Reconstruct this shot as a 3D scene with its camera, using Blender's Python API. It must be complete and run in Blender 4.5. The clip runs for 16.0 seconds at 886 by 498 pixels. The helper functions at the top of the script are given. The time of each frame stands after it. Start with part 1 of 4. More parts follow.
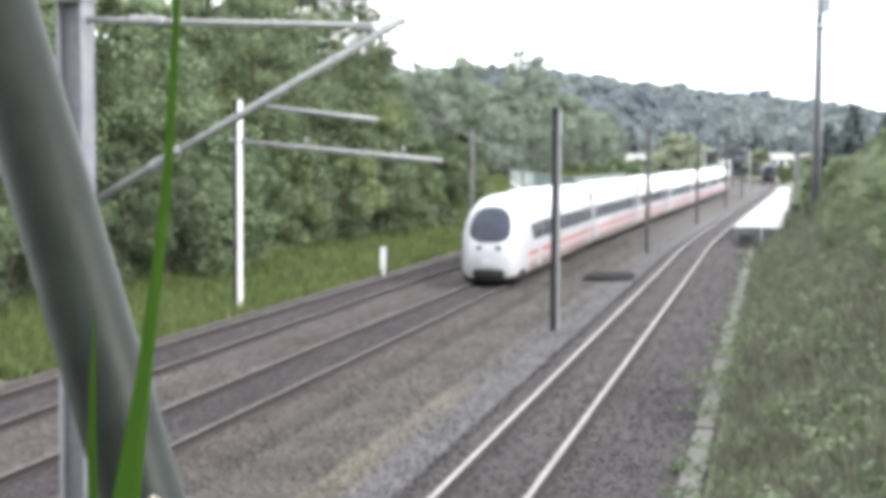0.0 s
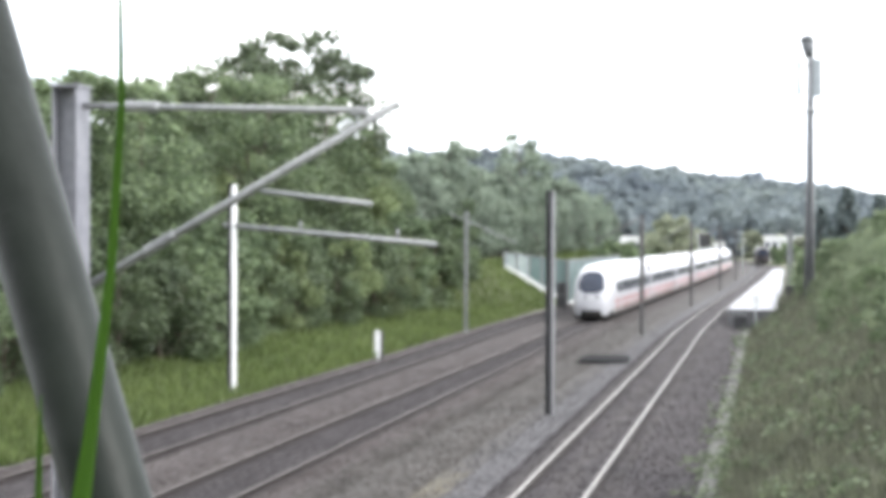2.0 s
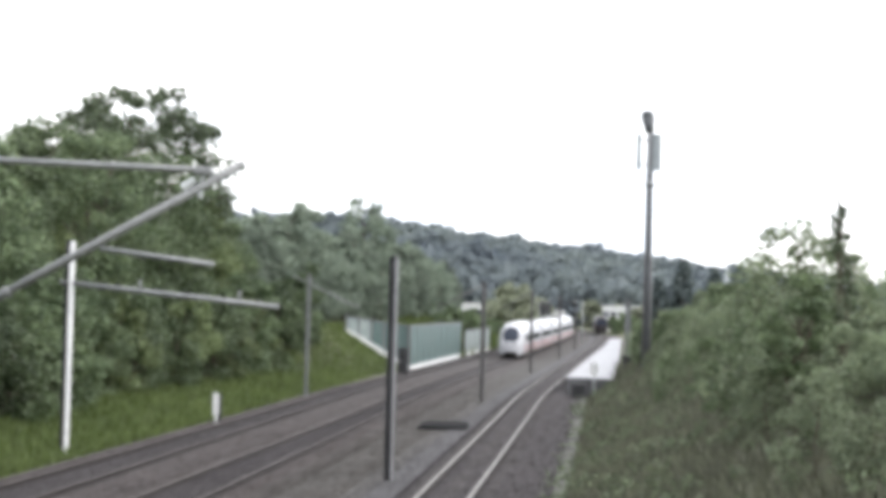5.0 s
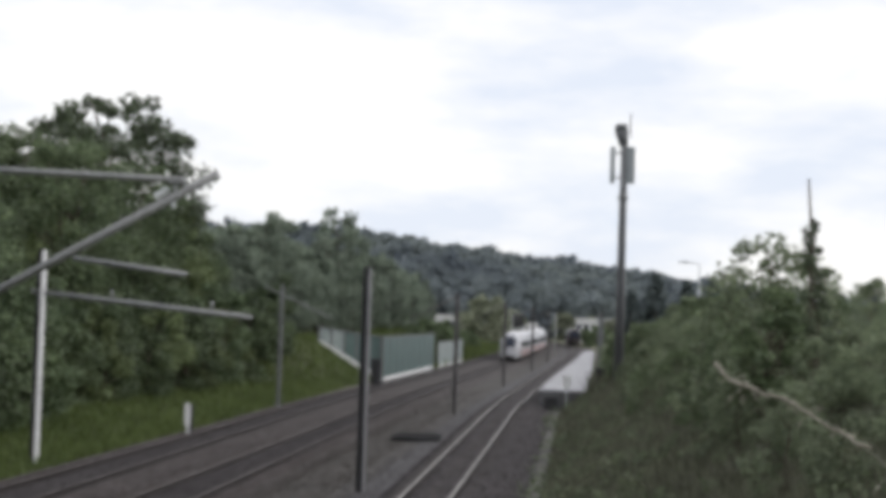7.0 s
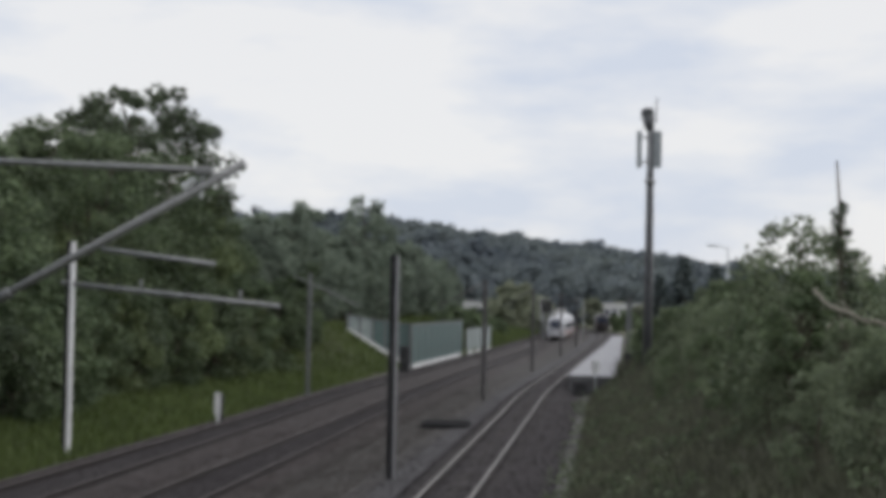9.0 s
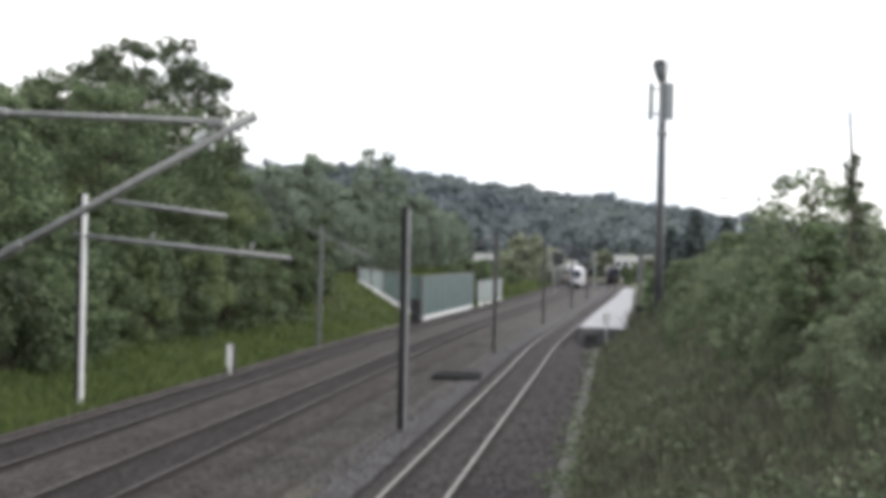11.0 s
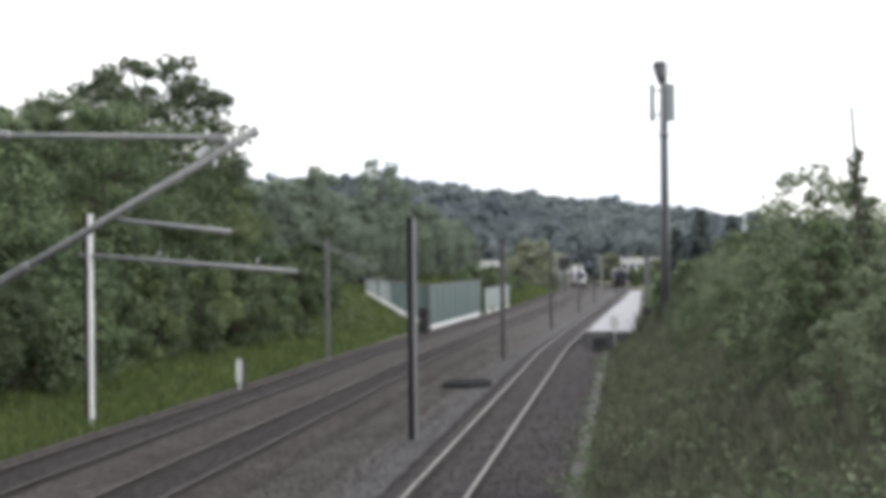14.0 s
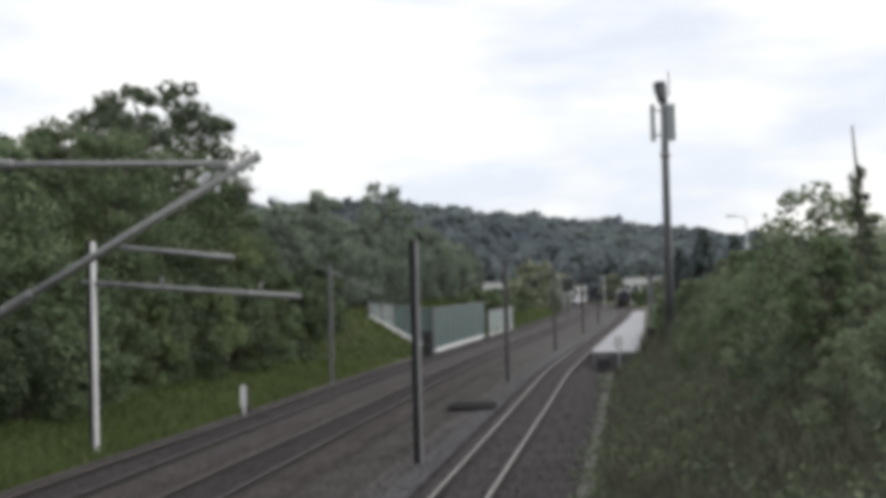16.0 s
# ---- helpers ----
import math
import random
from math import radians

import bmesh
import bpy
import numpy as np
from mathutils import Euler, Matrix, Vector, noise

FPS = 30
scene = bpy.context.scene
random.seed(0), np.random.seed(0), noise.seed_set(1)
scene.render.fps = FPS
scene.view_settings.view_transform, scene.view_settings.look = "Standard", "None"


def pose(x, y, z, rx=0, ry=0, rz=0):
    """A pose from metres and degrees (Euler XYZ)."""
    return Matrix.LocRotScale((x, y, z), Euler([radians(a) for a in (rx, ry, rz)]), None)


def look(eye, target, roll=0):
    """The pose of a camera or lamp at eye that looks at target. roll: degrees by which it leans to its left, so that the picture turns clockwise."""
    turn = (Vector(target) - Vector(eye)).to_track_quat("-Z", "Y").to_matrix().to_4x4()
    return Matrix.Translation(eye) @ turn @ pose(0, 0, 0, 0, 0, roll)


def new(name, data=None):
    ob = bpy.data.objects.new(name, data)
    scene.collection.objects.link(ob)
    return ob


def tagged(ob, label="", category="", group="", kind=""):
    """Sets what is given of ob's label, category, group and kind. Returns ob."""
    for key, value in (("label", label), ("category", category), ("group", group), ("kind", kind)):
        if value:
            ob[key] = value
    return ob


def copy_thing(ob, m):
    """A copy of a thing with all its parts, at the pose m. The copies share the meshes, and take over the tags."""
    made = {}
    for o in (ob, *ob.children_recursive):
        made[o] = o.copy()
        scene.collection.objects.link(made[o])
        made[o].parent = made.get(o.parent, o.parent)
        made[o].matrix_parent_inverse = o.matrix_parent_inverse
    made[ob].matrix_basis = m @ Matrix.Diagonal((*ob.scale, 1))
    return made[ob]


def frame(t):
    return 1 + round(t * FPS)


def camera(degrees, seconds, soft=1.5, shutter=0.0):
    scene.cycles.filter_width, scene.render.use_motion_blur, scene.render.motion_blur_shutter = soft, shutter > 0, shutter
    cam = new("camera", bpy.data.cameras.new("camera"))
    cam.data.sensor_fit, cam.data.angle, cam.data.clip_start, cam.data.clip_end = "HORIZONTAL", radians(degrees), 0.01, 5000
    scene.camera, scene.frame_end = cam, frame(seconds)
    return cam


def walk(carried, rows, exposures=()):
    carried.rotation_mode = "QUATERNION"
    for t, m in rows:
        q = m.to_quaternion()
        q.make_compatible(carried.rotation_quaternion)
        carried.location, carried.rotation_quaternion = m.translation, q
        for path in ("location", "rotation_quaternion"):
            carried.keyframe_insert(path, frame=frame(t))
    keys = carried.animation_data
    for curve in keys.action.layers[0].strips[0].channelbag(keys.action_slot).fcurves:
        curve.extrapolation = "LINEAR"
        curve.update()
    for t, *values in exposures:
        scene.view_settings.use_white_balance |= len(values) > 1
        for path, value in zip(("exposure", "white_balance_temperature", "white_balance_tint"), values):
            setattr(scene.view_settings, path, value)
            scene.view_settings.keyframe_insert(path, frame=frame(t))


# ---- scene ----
EYE = (0.0, 0.0, 5.54)
# seconds, heading (degrees right of the line of the track), tilt up, lean to the left
ROWS = [
    (0.0, -12.23, -3.55, 0.40),
    (0.5, -11.98, -2.89, 0.99),
    (1.0, -10.10, -1.61, 0.48),
    (1.2, -9.81, 0.07, 0.68),
    (1.3, -11.24, -1.02, 0.45),
    (1.5, -10.78, -1.40, 0.49),
    (2.0, -12.03, -0.42, 0.20),
    (2.5, -11.77, -3.38, -0.22),
    (3.0, -11.60, -6.20, -0.41),
    (3.5, -10.71, -4.87, 0.45),
    (4.0, -7.67, 0.83, 1.08),
    (4.2, -6.41, 2.36, 1.29),
    (6.3, -6.03, 1.53, 1.63),
    (6.5, -5.80, 1.56, 1.59),
    (7.0, -5.20, 2.55, 1.84),
    (7.2, -5.44, 2.60, 1.55),
    (7.5, -5.50, 2.04, 0.67),
    (8.0, -6.16, 1.88, 1.36),
    (8.5, -6.54, 1.94, 1.22),
    (9.0, -6.21, 2.03, 1.18),
    (9.2, -6.51, 2.08, 1.30),
    (11.5, -6.66, -0.40, 1.17),
    (12.0, -7.17, -0.72, 1.19),
    (12.5, -6.79, -0.26, 0.77),
    (13.0, -7.31, -0.39, -0.04),
    (13.5, -7.13, 0.34, -0.24),
    (14.0, -6.81, 0.54, -0.65),
    (14.5, -6.83, 1.02, -0.88),
    (15.0, -6.59, 1.70, -1.21),
    (15.5, -6.69, 1.26, -1.54),
    (16.0, -6.90, 1.40, -1.42),
]


def aim(heading, tilt, lean):
    a, p = radians(heading), radians(tilt)
    x, y, z = EYE
    return look(EYE, (x + math.sin(a) * math.cos(p), y + math.cos(a) * math.cos(p), z + math.sin(p)), lean)


cam = camera(32.4, 16.0, soft=5.9)
walk(cam, [(t, aim(a, p, r)) for t, a, p, r in ROWS],
     exposures=[(0.0, 1.86, 6400, 10), (1.5, 1.97, 6350, 10), (2.2, 1.66, 6350, 9), (2.6, 1.63, 6150, 8), (3.0, 1.82, 6000, 7), (3.5, 2.03, 5950, 7), (4.0, 2.22, 6150, 8),
                (4.2, 2.12, 6200, 9), (5.0, 1.2, 6400, 10), (6.3, 0.06, 6450, 11), (7.0, 0.1, 6450, 11), (7.7, -0.1, 6350, 11), (9.2, -0.22, 6350, 11), (10.2, 0.3, 6450, 10), (11.3, 0.65, 6500, 10),
                (13.8, 0.65, 6450, 10), (15.0, 0.3, 6450, 10), (16.0, 0.12, 6500, 10)])

# ---- light: a bright, thinly clouded sky and a soft sun ----
world = bpy.data.worlds.new("sky")
scene.world = world
world.use_nodes = True
wn, wl = world.node_tree.nodes, world.node_tree.links
wn.clear()
w_sky = wn.new("ShaderNodeTexSky")
w_sky.sky_type, w_sky.sun_disc = "NISHITA", False
w_sky.sun_elevation, w_sky.sun_rotation = radians(42), radians(104)
w_tc = wn.new("ShaderNodeTexCoord")
w_map = wn.new("ShaderNodeMapping")
w_map.inputs["Scale"].default_value = (1.0, 1.0, 3.4)
w_noise = wn.new("ShaderNodeTexNoise")
w_noise.inputs["Scale"].default_value, w_noise.inputs["Detail"].default_value = 5.5, 9.0
w_noise.inputs["Roughness"].default_value = 0.55
w_ramp = wn.new("ShaderNodeValToRGB")
w_ramp.color_ramp.elements[0].position, w_ramp.color_ramp.elements[0].color = 0.36, (0.76, 0.81, 0.90, 1)
w_ramp.color_ramp.elements[1].position, w_ramp.color_ramp.elements[1].color = 0.56, (1.0, 0.99, 0.97, 1)
w_bg1, w_bg2 = wn.new("ShaderNodeBackground"), wn.new("ShaderNodeBackground")
w_bg1.inputs["Strength"].default_value, w_bg2.inputs["Strength"].default_value = 0.1, 1.05
w_mix, w_out = wn.new("ShaderNodeMixShader"), wn.new("ShaderNodeOutputWorld")
w_mix.inputs["Fac"].default_value = 0.9
wl.new(w_tc.outputs["Generated"], w_map.inputs["Vector"])
wl.new(w_map.outputs["Vector"], w_noise.inputs["Vector"])
wl.new(w_noise.outputs["Fac"], w_ramp.inputs["Fac"])
wl.new(w_sky.outputs["Color"], w_bg1.inputs["Color"])
wl.new(w_ramp.outputs["Color"], w_bg2.inputs["Color"])
wl.new(w_bg1.outputs["Background"], w_mix.inputs[1])
wl.new(w_bg2.outputs["Background"], w_mix.inputs[2])
wl.new(w_mix.outputs["Shader"], w_out.inputs["Surface"])
sun = new("sun", bpy.data.lights.new("sun", "SUN"))
sun.data.energy, sun.data.angle, sun.data.color = 1.3, radians(11), (1.0, 0.965, 0.915)
sun.matrix_world = look((68, -17, 63), (0, 0, 0))


# ---- materials ----
def material(name, colours, rough=0.8, metal=0.0, grain=6.0, coarse=0.4, bump=0.3, island=0.0, objects=0.0, sheen=0.0):
    """Noise at two scales between the given colours, with relief; island/objects: spread of brightness from piece to piece."""
    m = bpy.data.materials.new(name)
    m.use_nodes = True
    n, l = m.node_tree.nodes, m.node_tree.links
    b = n["Principled BSDF"]
    tc = n.new("ShaderNodeTexCoord")
    fine, big = n.new("ShaderNodeTexNoise"), n.new("ShaderNodeTexNoise")
    fine.inputs["Scale"].default_value, fine.inputs["Detail"].default_value = grain, 6.0
    big.inputs["Scale"].default_value, big.inputs["Detail"].default_value = coarse, 4.0
    for t in (fine, big):
        l.new(tc.outputs["Object"], t.inputs["Vector"])
    add = n.new("ShaderNodeMath")
    add.operation = "MULTIPLY_ADD"
    add.inputs[1].default_value = 0.5
    half = n.new("ShaderNodeMath")
    half.operation = "MULTIPLY"
    half.inputs[1].default_value = 0.5
    l.new(fine.outputs["Fac"], half.inputs[0])
    l.new(big.outputs["Fac"], add.inputs[0])
    l.new(half.outputs[0], add.inputs[2])
    ramp = n.new("ShaderNodeValToRGB")
    e = ramp.color_ramp.elements
    k = len(colours)
    while len(e) < k:
        e.new(0.5)
    for i, c in enumerate(colours):
        e[i].position = 0.36 + 0.28 * i / max(1, k - 1)
        e[i].color = (*c, 1)
    l.new(add.outputs[0], ramp.inputs["Fac"])
    colour = ramp.outputs["Color"]
    for spread, kind, out in ((island, "ShaderNodeNewGeometry", "Random Per Island"), (objects, "ShaderNodeObjectInfo", "Random")):
        if spread:
            src = n.new(kind)
            rng = n.new("ShaderNodeMapRange")
            rng.inputs["To Min"].default_value, rng.inputs["To Max"].default_value = 1 - spread, 1 + spread
            hsv = n.new("ShaderNodeHueSaturation")
            l.new(src.outputs[out], rng.inputs["Value"])
            l.new(rng.outputs["Result"], hsv.inputs["Value"])
            l.new(colour, hsv.inputs["Color"])
            colour = hsv.outputs["Color"]
    l.new(colour, b.inputs["Base Color"])
    b.inputs["Roughness"].default_value, b.inputs["Metallic"].default_value = rough, metal
    if bump:
        bm_ = n.new("ShaderNodeBump")
        bm_.inputs["Strength"].default_value, bm_.inputs["Distance"].default_value = bump, 0.03
        l.new(fine.outputs["Fac"], bm_.inputs["Height"])
        l.new(bm_.outputs["Normal"], b.inputs["Normal"])
    return m


def leaf_material(name, dark, light, coarse=0.25, island=0.45, objects=0.28):
    m = material(name, [dark, light], rough=0.6, grain=1.6, coarse=coarse, bump=0, island=island, objects=objects)
    n, l = m.node_tree.nodes, m.node_tree.links
    b, out = n["Principled BSDF"], n["Material Output"]
    tr, mix = n.new("ShaderNodeBsdfTranslucent"), n.new("ShaderNodeMixShader")
    mix.inputs["Fac"].default_value = 0.42
    l.new(b.inputs["Base Color"].links[0].from_socket, tr.inputs["Color"])
    l.new(b.outputs["BSDF"], mix.inputs[1])
    l.new(tr.outputs["BSDF"], mix.inputs[2])
    l.new(mix.outputs["Shader"], out.inputs["Surface"])
    return m


M_GRASS = material("meadow_soil", [(0.088, 0.078, 0.058), (0.09, 0.096, 0.056), (0.098, 0.118, 0.058)], 0.95, grain=3, coarse=0.12, bump=0.6)
M_BALLAST = material("ballast", [(0.034, 0.031, 0.029), (0.051, 0.046, 0.0435), (0.076, 0.069, 0.065)], 0.95, grain=4.5, coarse=0.35, bump=0.8)
M_BROWN = material("rusty_ballast", [(0.0168, 0.0132, 0.0143), (0.0285, 0.0234, 0.0252), (0.045, 0.038, 0.0405)], 0.95, grain=4.5, coarse=0.5, bump=1.0)
M_GRAVEL = material("pale_gravel", [(0.050, 0.048, 0.051), (0.068, 0.065, 0.069), (0.090, 0.086, 0.092)], 0.95, grain=4, coarse=0.5, bump=0.8)
M_MOSS = material("ochre_gravel", [(0.05, 0.045, 0.039), (0.072, 0.064, 0.048), (0.098, 0.083, 0.056)], 0.95, grain=4, coarse=0.25, bump=0.8)
M_RAILTOP = material("worn_steel", [(0.15, 0.138, 0.128), (0.215, 0.197, 0.184)], 0.5, 0.2, grain=3, coarse=0.6, bump=0.05)
M_RAILSIDE = material("rusty_steel", [(0.010, 0.0075, 0.0072), (0.021, 0.0155, 0.0148)], 0.9, 0.0, grain=20, coarse=1, bump=0.3)
M_BROWNGREY = material("brown_grey_ballast", [(0.030, 0.0243, 0.0243), (0.0455, 0.0378, 0.0375), (0.068, 0.058, 0.057)], 0.95, grain=4.5, coarse=0.4, bump=0.8)
M_SLEEPER = material("stained_concrete", [(0.026, 0.022, 0.020), (0.050, 0.043, 0.039)], 0.9, grain=12, coarse=1.0, bump=0.4, objects=0.15)
M_CONCRETE = material("grey_concrete", [(0.30, 0.29, 0.27), (0.42, 0.41, 0.39)], 0.85, grain=8, coarse=0.8, bump=0.3, objects=0.1)
M_WHITE = material("whitewashed_concrete", [(0.62, 0.62, 0.62), (0.80, 0.80, 0.80)], 0.75, grain=5, coarse=0.5, bump=0.15)
M_GALV = material("galvanised_steel", [(0.42, 0.44, 0.45), (0.58, 0.60, 0.61)], 0.55, 0.15, grain=9, coarse=1.2, bump=0.1)
# paler steel for the side of a mast that catches the sun
M_SUNLIT_SIDE = material("sunlit_zinc", [(0.165, 0.165, 0.175), (0.25, 0.25, 0.26)], 0.55, 0.1, grain=9, coarse=1.2, bump=0.1)
M_MASTDARK = material("dull_grey_steel", [(0.10, 0.096, 0.096), (0.18, 0.175, 0.175)], 0.6, 0.4, grain=9, coarse=1.2, bump=0.1)
M_DARK = material("dark_metal", [(0.02, 0.02, 0.022), (0.05, 0.05, 0.055)], 0.6, 0.2, grain=9, coarse=1, bump=0.2)
M_POLE = material("green_grey_paint", [(0.006, 0.0085, 0.0065), (0.014, 0.018, 0.0145)], 0.5, 0.0, grain=30, coarse=6, bump=0.08)
M_POLE.node_tree.nodes["Principled BSDF"].inputs["Specular IOR Level"].default_value = 0.2
M_NEARMAST = material("weathered_zinc", [(0.15, 0.15, 0.175), (0.225, 0.225, 0.25)], 0.55, 0.1, grain=9, coarse=1.2, bump=0.1)
M_TUBE = material("dull_aluminium", [(0.155, 0.16, 0.165), (0.25, 0.255, 0.26)], 0.5, 0.2, grain=9, coarse=1.2, bump=0.1)
M_RAILDULL = material("brown_worn_steel", [(0.048, 0.039, 0.036), (0.085, 0.071, 0.066)], 0.6, 0.1, grain=3, coarse=0.6, bump=0.05)
M_BARK = material("bark", [(0.05, 0.04, 0.03), (0.12, 0.10, 0.08)], 0.95, grain=9, coarse=1.5, bump=0.9)
M_LEAF = leaf_material("leaves", (0.064, 0.094, 0.050), (0.176, 0.226, 0.118))
M_LEAF_YELLOW = leaf_material("fresh_leaves", (0.115, 0.15, 0.065), (0.21, 0.255, 0.125))
M_LEAF_DARK = leaf_material("dark_leaves", (0.045, 0.062, 0.036), (0.09, 0.115, 0.064))
# needle colour is lifted and greyed to stand for haze on the conifers
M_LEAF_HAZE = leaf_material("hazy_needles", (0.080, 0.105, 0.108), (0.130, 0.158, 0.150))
# trees' own pale green, greyed further to paint in haze
M_LEAF_PALE = leaf_material("pale_hazed_leaves", (0.185, 0.208, 0.145), (0.285, 0.305, 0.215))
# lighter than the near leaves: haze over the farther wood painted as colour
M_LEAF_MID = leaf_material("leaves_paled_for_haze", (0.128, 0.162, 0.130), (0.248, 0.295, 0.222))
# bluish and pale: the haze before the far hill is put into this colour
M_LEAF_FAR = leaf_material("haze_tinted_leaves", (0.086, 0.110, 0.160), (0.250, 0.285, 0.268), 0.022, 0.06)
M_LEAF_BANK = leaf_material("slope_leaves", (0.134, 0.170, 0.104), (0.246, 0.290, 0.178))
M_SLEEVE = material("grey_green_sleeve", [(0.010, 0.016, 0.0135), (0.018, 0.026, 0.0225)], 0.5, grain=30, coarse=6, bump=0.05)
M_BLADE = leaf_material("grass_blades", (0.07, 0.10, 0.03), (0.12, 0.155, 0.05), 0.15)
M_WEEDGREEN = leaf_material("slope_weeds", (0.080, 0.104, 0.060), (0.142, 0.171, 0.102), 0.2)
M_WEEDS = leaf_material("weed_blades", (0.098, 0.099, 0.074), (0.155, 0.164, 0.112), 0.2)
M_TROUGH = material("weathered_concrete", [(0.045, 0.045, 0.035), (0.09, 0.088, 0.08), (0.14, 0.138, 0.13)], 0.95, grain=5, coarse=0.5, bump=0.5, objects=0.12)
M_REED = leaf_material("reed_blade", (0.05, 0.125, 0.015), (0.10, 0.21, 0.03), 3.0)
M_PLATFORM = material("worn_platform_concrete", [(0.26, 0.26, 0.28), (0.40, 0.40, 0.42)], 0.85, grain=3, coarse=0.5, bump=0.2)
M_BAND = material("window_band_grey", [(0.045, 0.048, 0.06), (0.075, 0.08, 0.095)], 0.3, 0.0, grain=2, coarse=0.3, bump=0.0)
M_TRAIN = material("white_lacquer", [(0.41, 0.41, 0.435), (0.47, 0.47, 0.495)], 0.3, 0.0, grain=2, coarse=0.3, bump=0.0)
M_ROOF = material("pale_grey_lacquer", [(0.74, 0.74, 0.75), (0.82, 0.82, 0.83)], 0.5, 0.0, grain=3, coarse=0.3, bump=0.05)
M_RED = material("red_band", [(0.34, 0.09, 0.085), (0.42, 0.13, 0.12)], 0.35, 0.0, grain=3, coarse=0.4, bump=0.0)
M_WINDOW = material("tinted_glass", [(0.016, 0.020, 0.033), (0.032, 0.040, 0.062)], 0.22, 0.0, grain=2, coarse=0.3, bump=0.0)
M_WINDOW.node_tree.nodes["Principled BSDF"].inputs["Specular IOR Level"].default_value = 0.3
M_UNDER = material("sooty_underframe", [(0.007, 0.007, 0.007), (0.020, 0.018, 0.017)], 0.95, 0.0, grain=12, coarse=1, bump=0.4)
M_GREENGLASS = material("green_glazing", [(0.080, 0.132, 0.125), (0.13, 0.182, 0.174)], 0.4, 0.0, grain=2, coarse=0.4, bump=0.0)
M_PALEGLASS = material("pale_glazing", [(0.25, 0.30, 0.295), (0.38, 0.43, 0.42)], 0.4, 0.0, grain=2, coarse=0.5, bump=0.0)
M_WALL = material("pale_render", [(0.52, 0.50, 0.46), (0.66, 0.64, 0.60)], 0.9, grain=6, coarse=0.4, bump=0.2)
M_TILE = material("brown_roof_tiles", [(0.075, 0.058, 0.05), (0.13, 0.10, 0.088)], 0.85, grain=7, coarse=0.5, bump=0.5)
M_STRAW = material("dry_stem", [(0.27, 0.25, 0.215), (0.43, 0.40, 0.35)], 0.8, grain=30, coarse=5, bump=0.2)


# ---- mesh helpers ----
def mesh_ob(name, bm, mat, smooth=False):
    me = bpy.data.meshes.new(name)
    bm.to_mesh(me)
    bm.free()
    for mm in (mat if isinstance(mat, (list, tuple)) else [mat]):
        me.materials.append(mm)
    if smooth:
        for p in me.polygons:
            p.use_smooth = True
    return new(name, me)


def part(name, bm, mat, parent, label="", smooth=False):
    ob = mesh_ob(name, bm, mat, smooth)
    ob.parent = parent
    return tagged(ob, label)


def empty(name, m, label, category, group="", kind=""):
    ob = new(name)
    ob.matrix_basis = m
    ob.empty_display_size = 0.2
    return tagged(ob, label, category, group, kind)


def add_box(bm, lo, hi, bevel=0.0):
    c = [(a + b) / 2 for a, b in zip(lo, hi)]
    s = [abs(b - a) for a, b in zip(lo, hi)]
    r = bmesh.ops.create_cube(bm, size=1, matrix=Matrix.Translation(c) @ Matrix.Diagonal((*s, 1)))
    if bevel:
        es = list({e for v in r["verts"] for e in v.link_edges})
        bmesh.ops.bevel(bm, geom=es, offset=bevel, segments=2, affect="EDGES", profile=0.6)
    return bm


def box(lo, hi, bevel=0.0):
    return add_box(bmesh.new(), lo, hi, bevel)


def add_tube(bm, a, b, r0, r1=None, seg=10):
    a, b = Vector(a), Vector(b)
    r1 = r0 if r1 is None else r1
    q = (b - a).to_track_quat("Z", "Y").to_matrix().to_4x4()
    bmesh.ops.create_cone(bm, cap_ends=True, segments=seg, radius1=r0, radius2=r1, depth=(b - a).length,
                          matrix=Matrix.Translation((a + b) / 2) @ q)
    return bm


def tube(a, b, r0, r1=None, seg=10):
    return add_tube(bmesh.new(), a, b, r0, r1, seg)


SWING = [(40, 0.0), (75, 0.0), (95, 0.0), (112, 0.32), (143, 1.1), (190, 2.4), (235, 3.35), (270, 4.0), (305, 4.2), (340, 3.0), (375, -0.6), (420, -7.0), (470, -14.5), (520, -22.0)]


def shift(y):
    """How far the line of the tracks has swung to the right at y."""
    if y <= 75:
        return 0.0
    k = max(i for i in range(len(SWING) - 1) if SWING[i][0] <= min(y, 519.0))
    (a, p), (b, q) = SWING[k], SWING[k + 1]
    slope = [(SWING[min(i + 1, len(SWING) - 1)][1] - SWING[max(i - 1, 0)][1]) / (SWING[min(i + 1, len(SWING) - 1)][0] - SWING[max(i - 1, 0)][0]) for i in (k, k + 1)]
    s, w = min(1.0, (y - a) / (b - a)), b - a
    return p * (1 + 2 * s) * (1 - s) ** 2 + slope[0] * w * s * (1 - s) ** 2 + q * s * s * (3 - 2 * s) + slope[1] * w * s * s * (s - 1)


def strip(name, profile, ys, mat, rough=0.0):
    """A sheet that follows the tracks; profile: (offset, height) pairs across it."""
    bm = bmesh.new()
    rng = random.Random(len(ys))
    rows = [[bm.verts.new((u + shift(y), y, z + rng.uniform(-rough, rough))) for u, z in profile] for y in ys]
    for a, b in zip(rows, rows[1:]):
        for i in range(len(profile) - 1):
            bm.faces.new((a[i], a[i + 1], b[i + 1], b[i]))
    return mesh_ob(name, bm, mat, True)


def steps(a, b, d):
    n = max(1, round((b - a) / d))
    return [a + (b - a) * i / n for i in range(n + 1)]


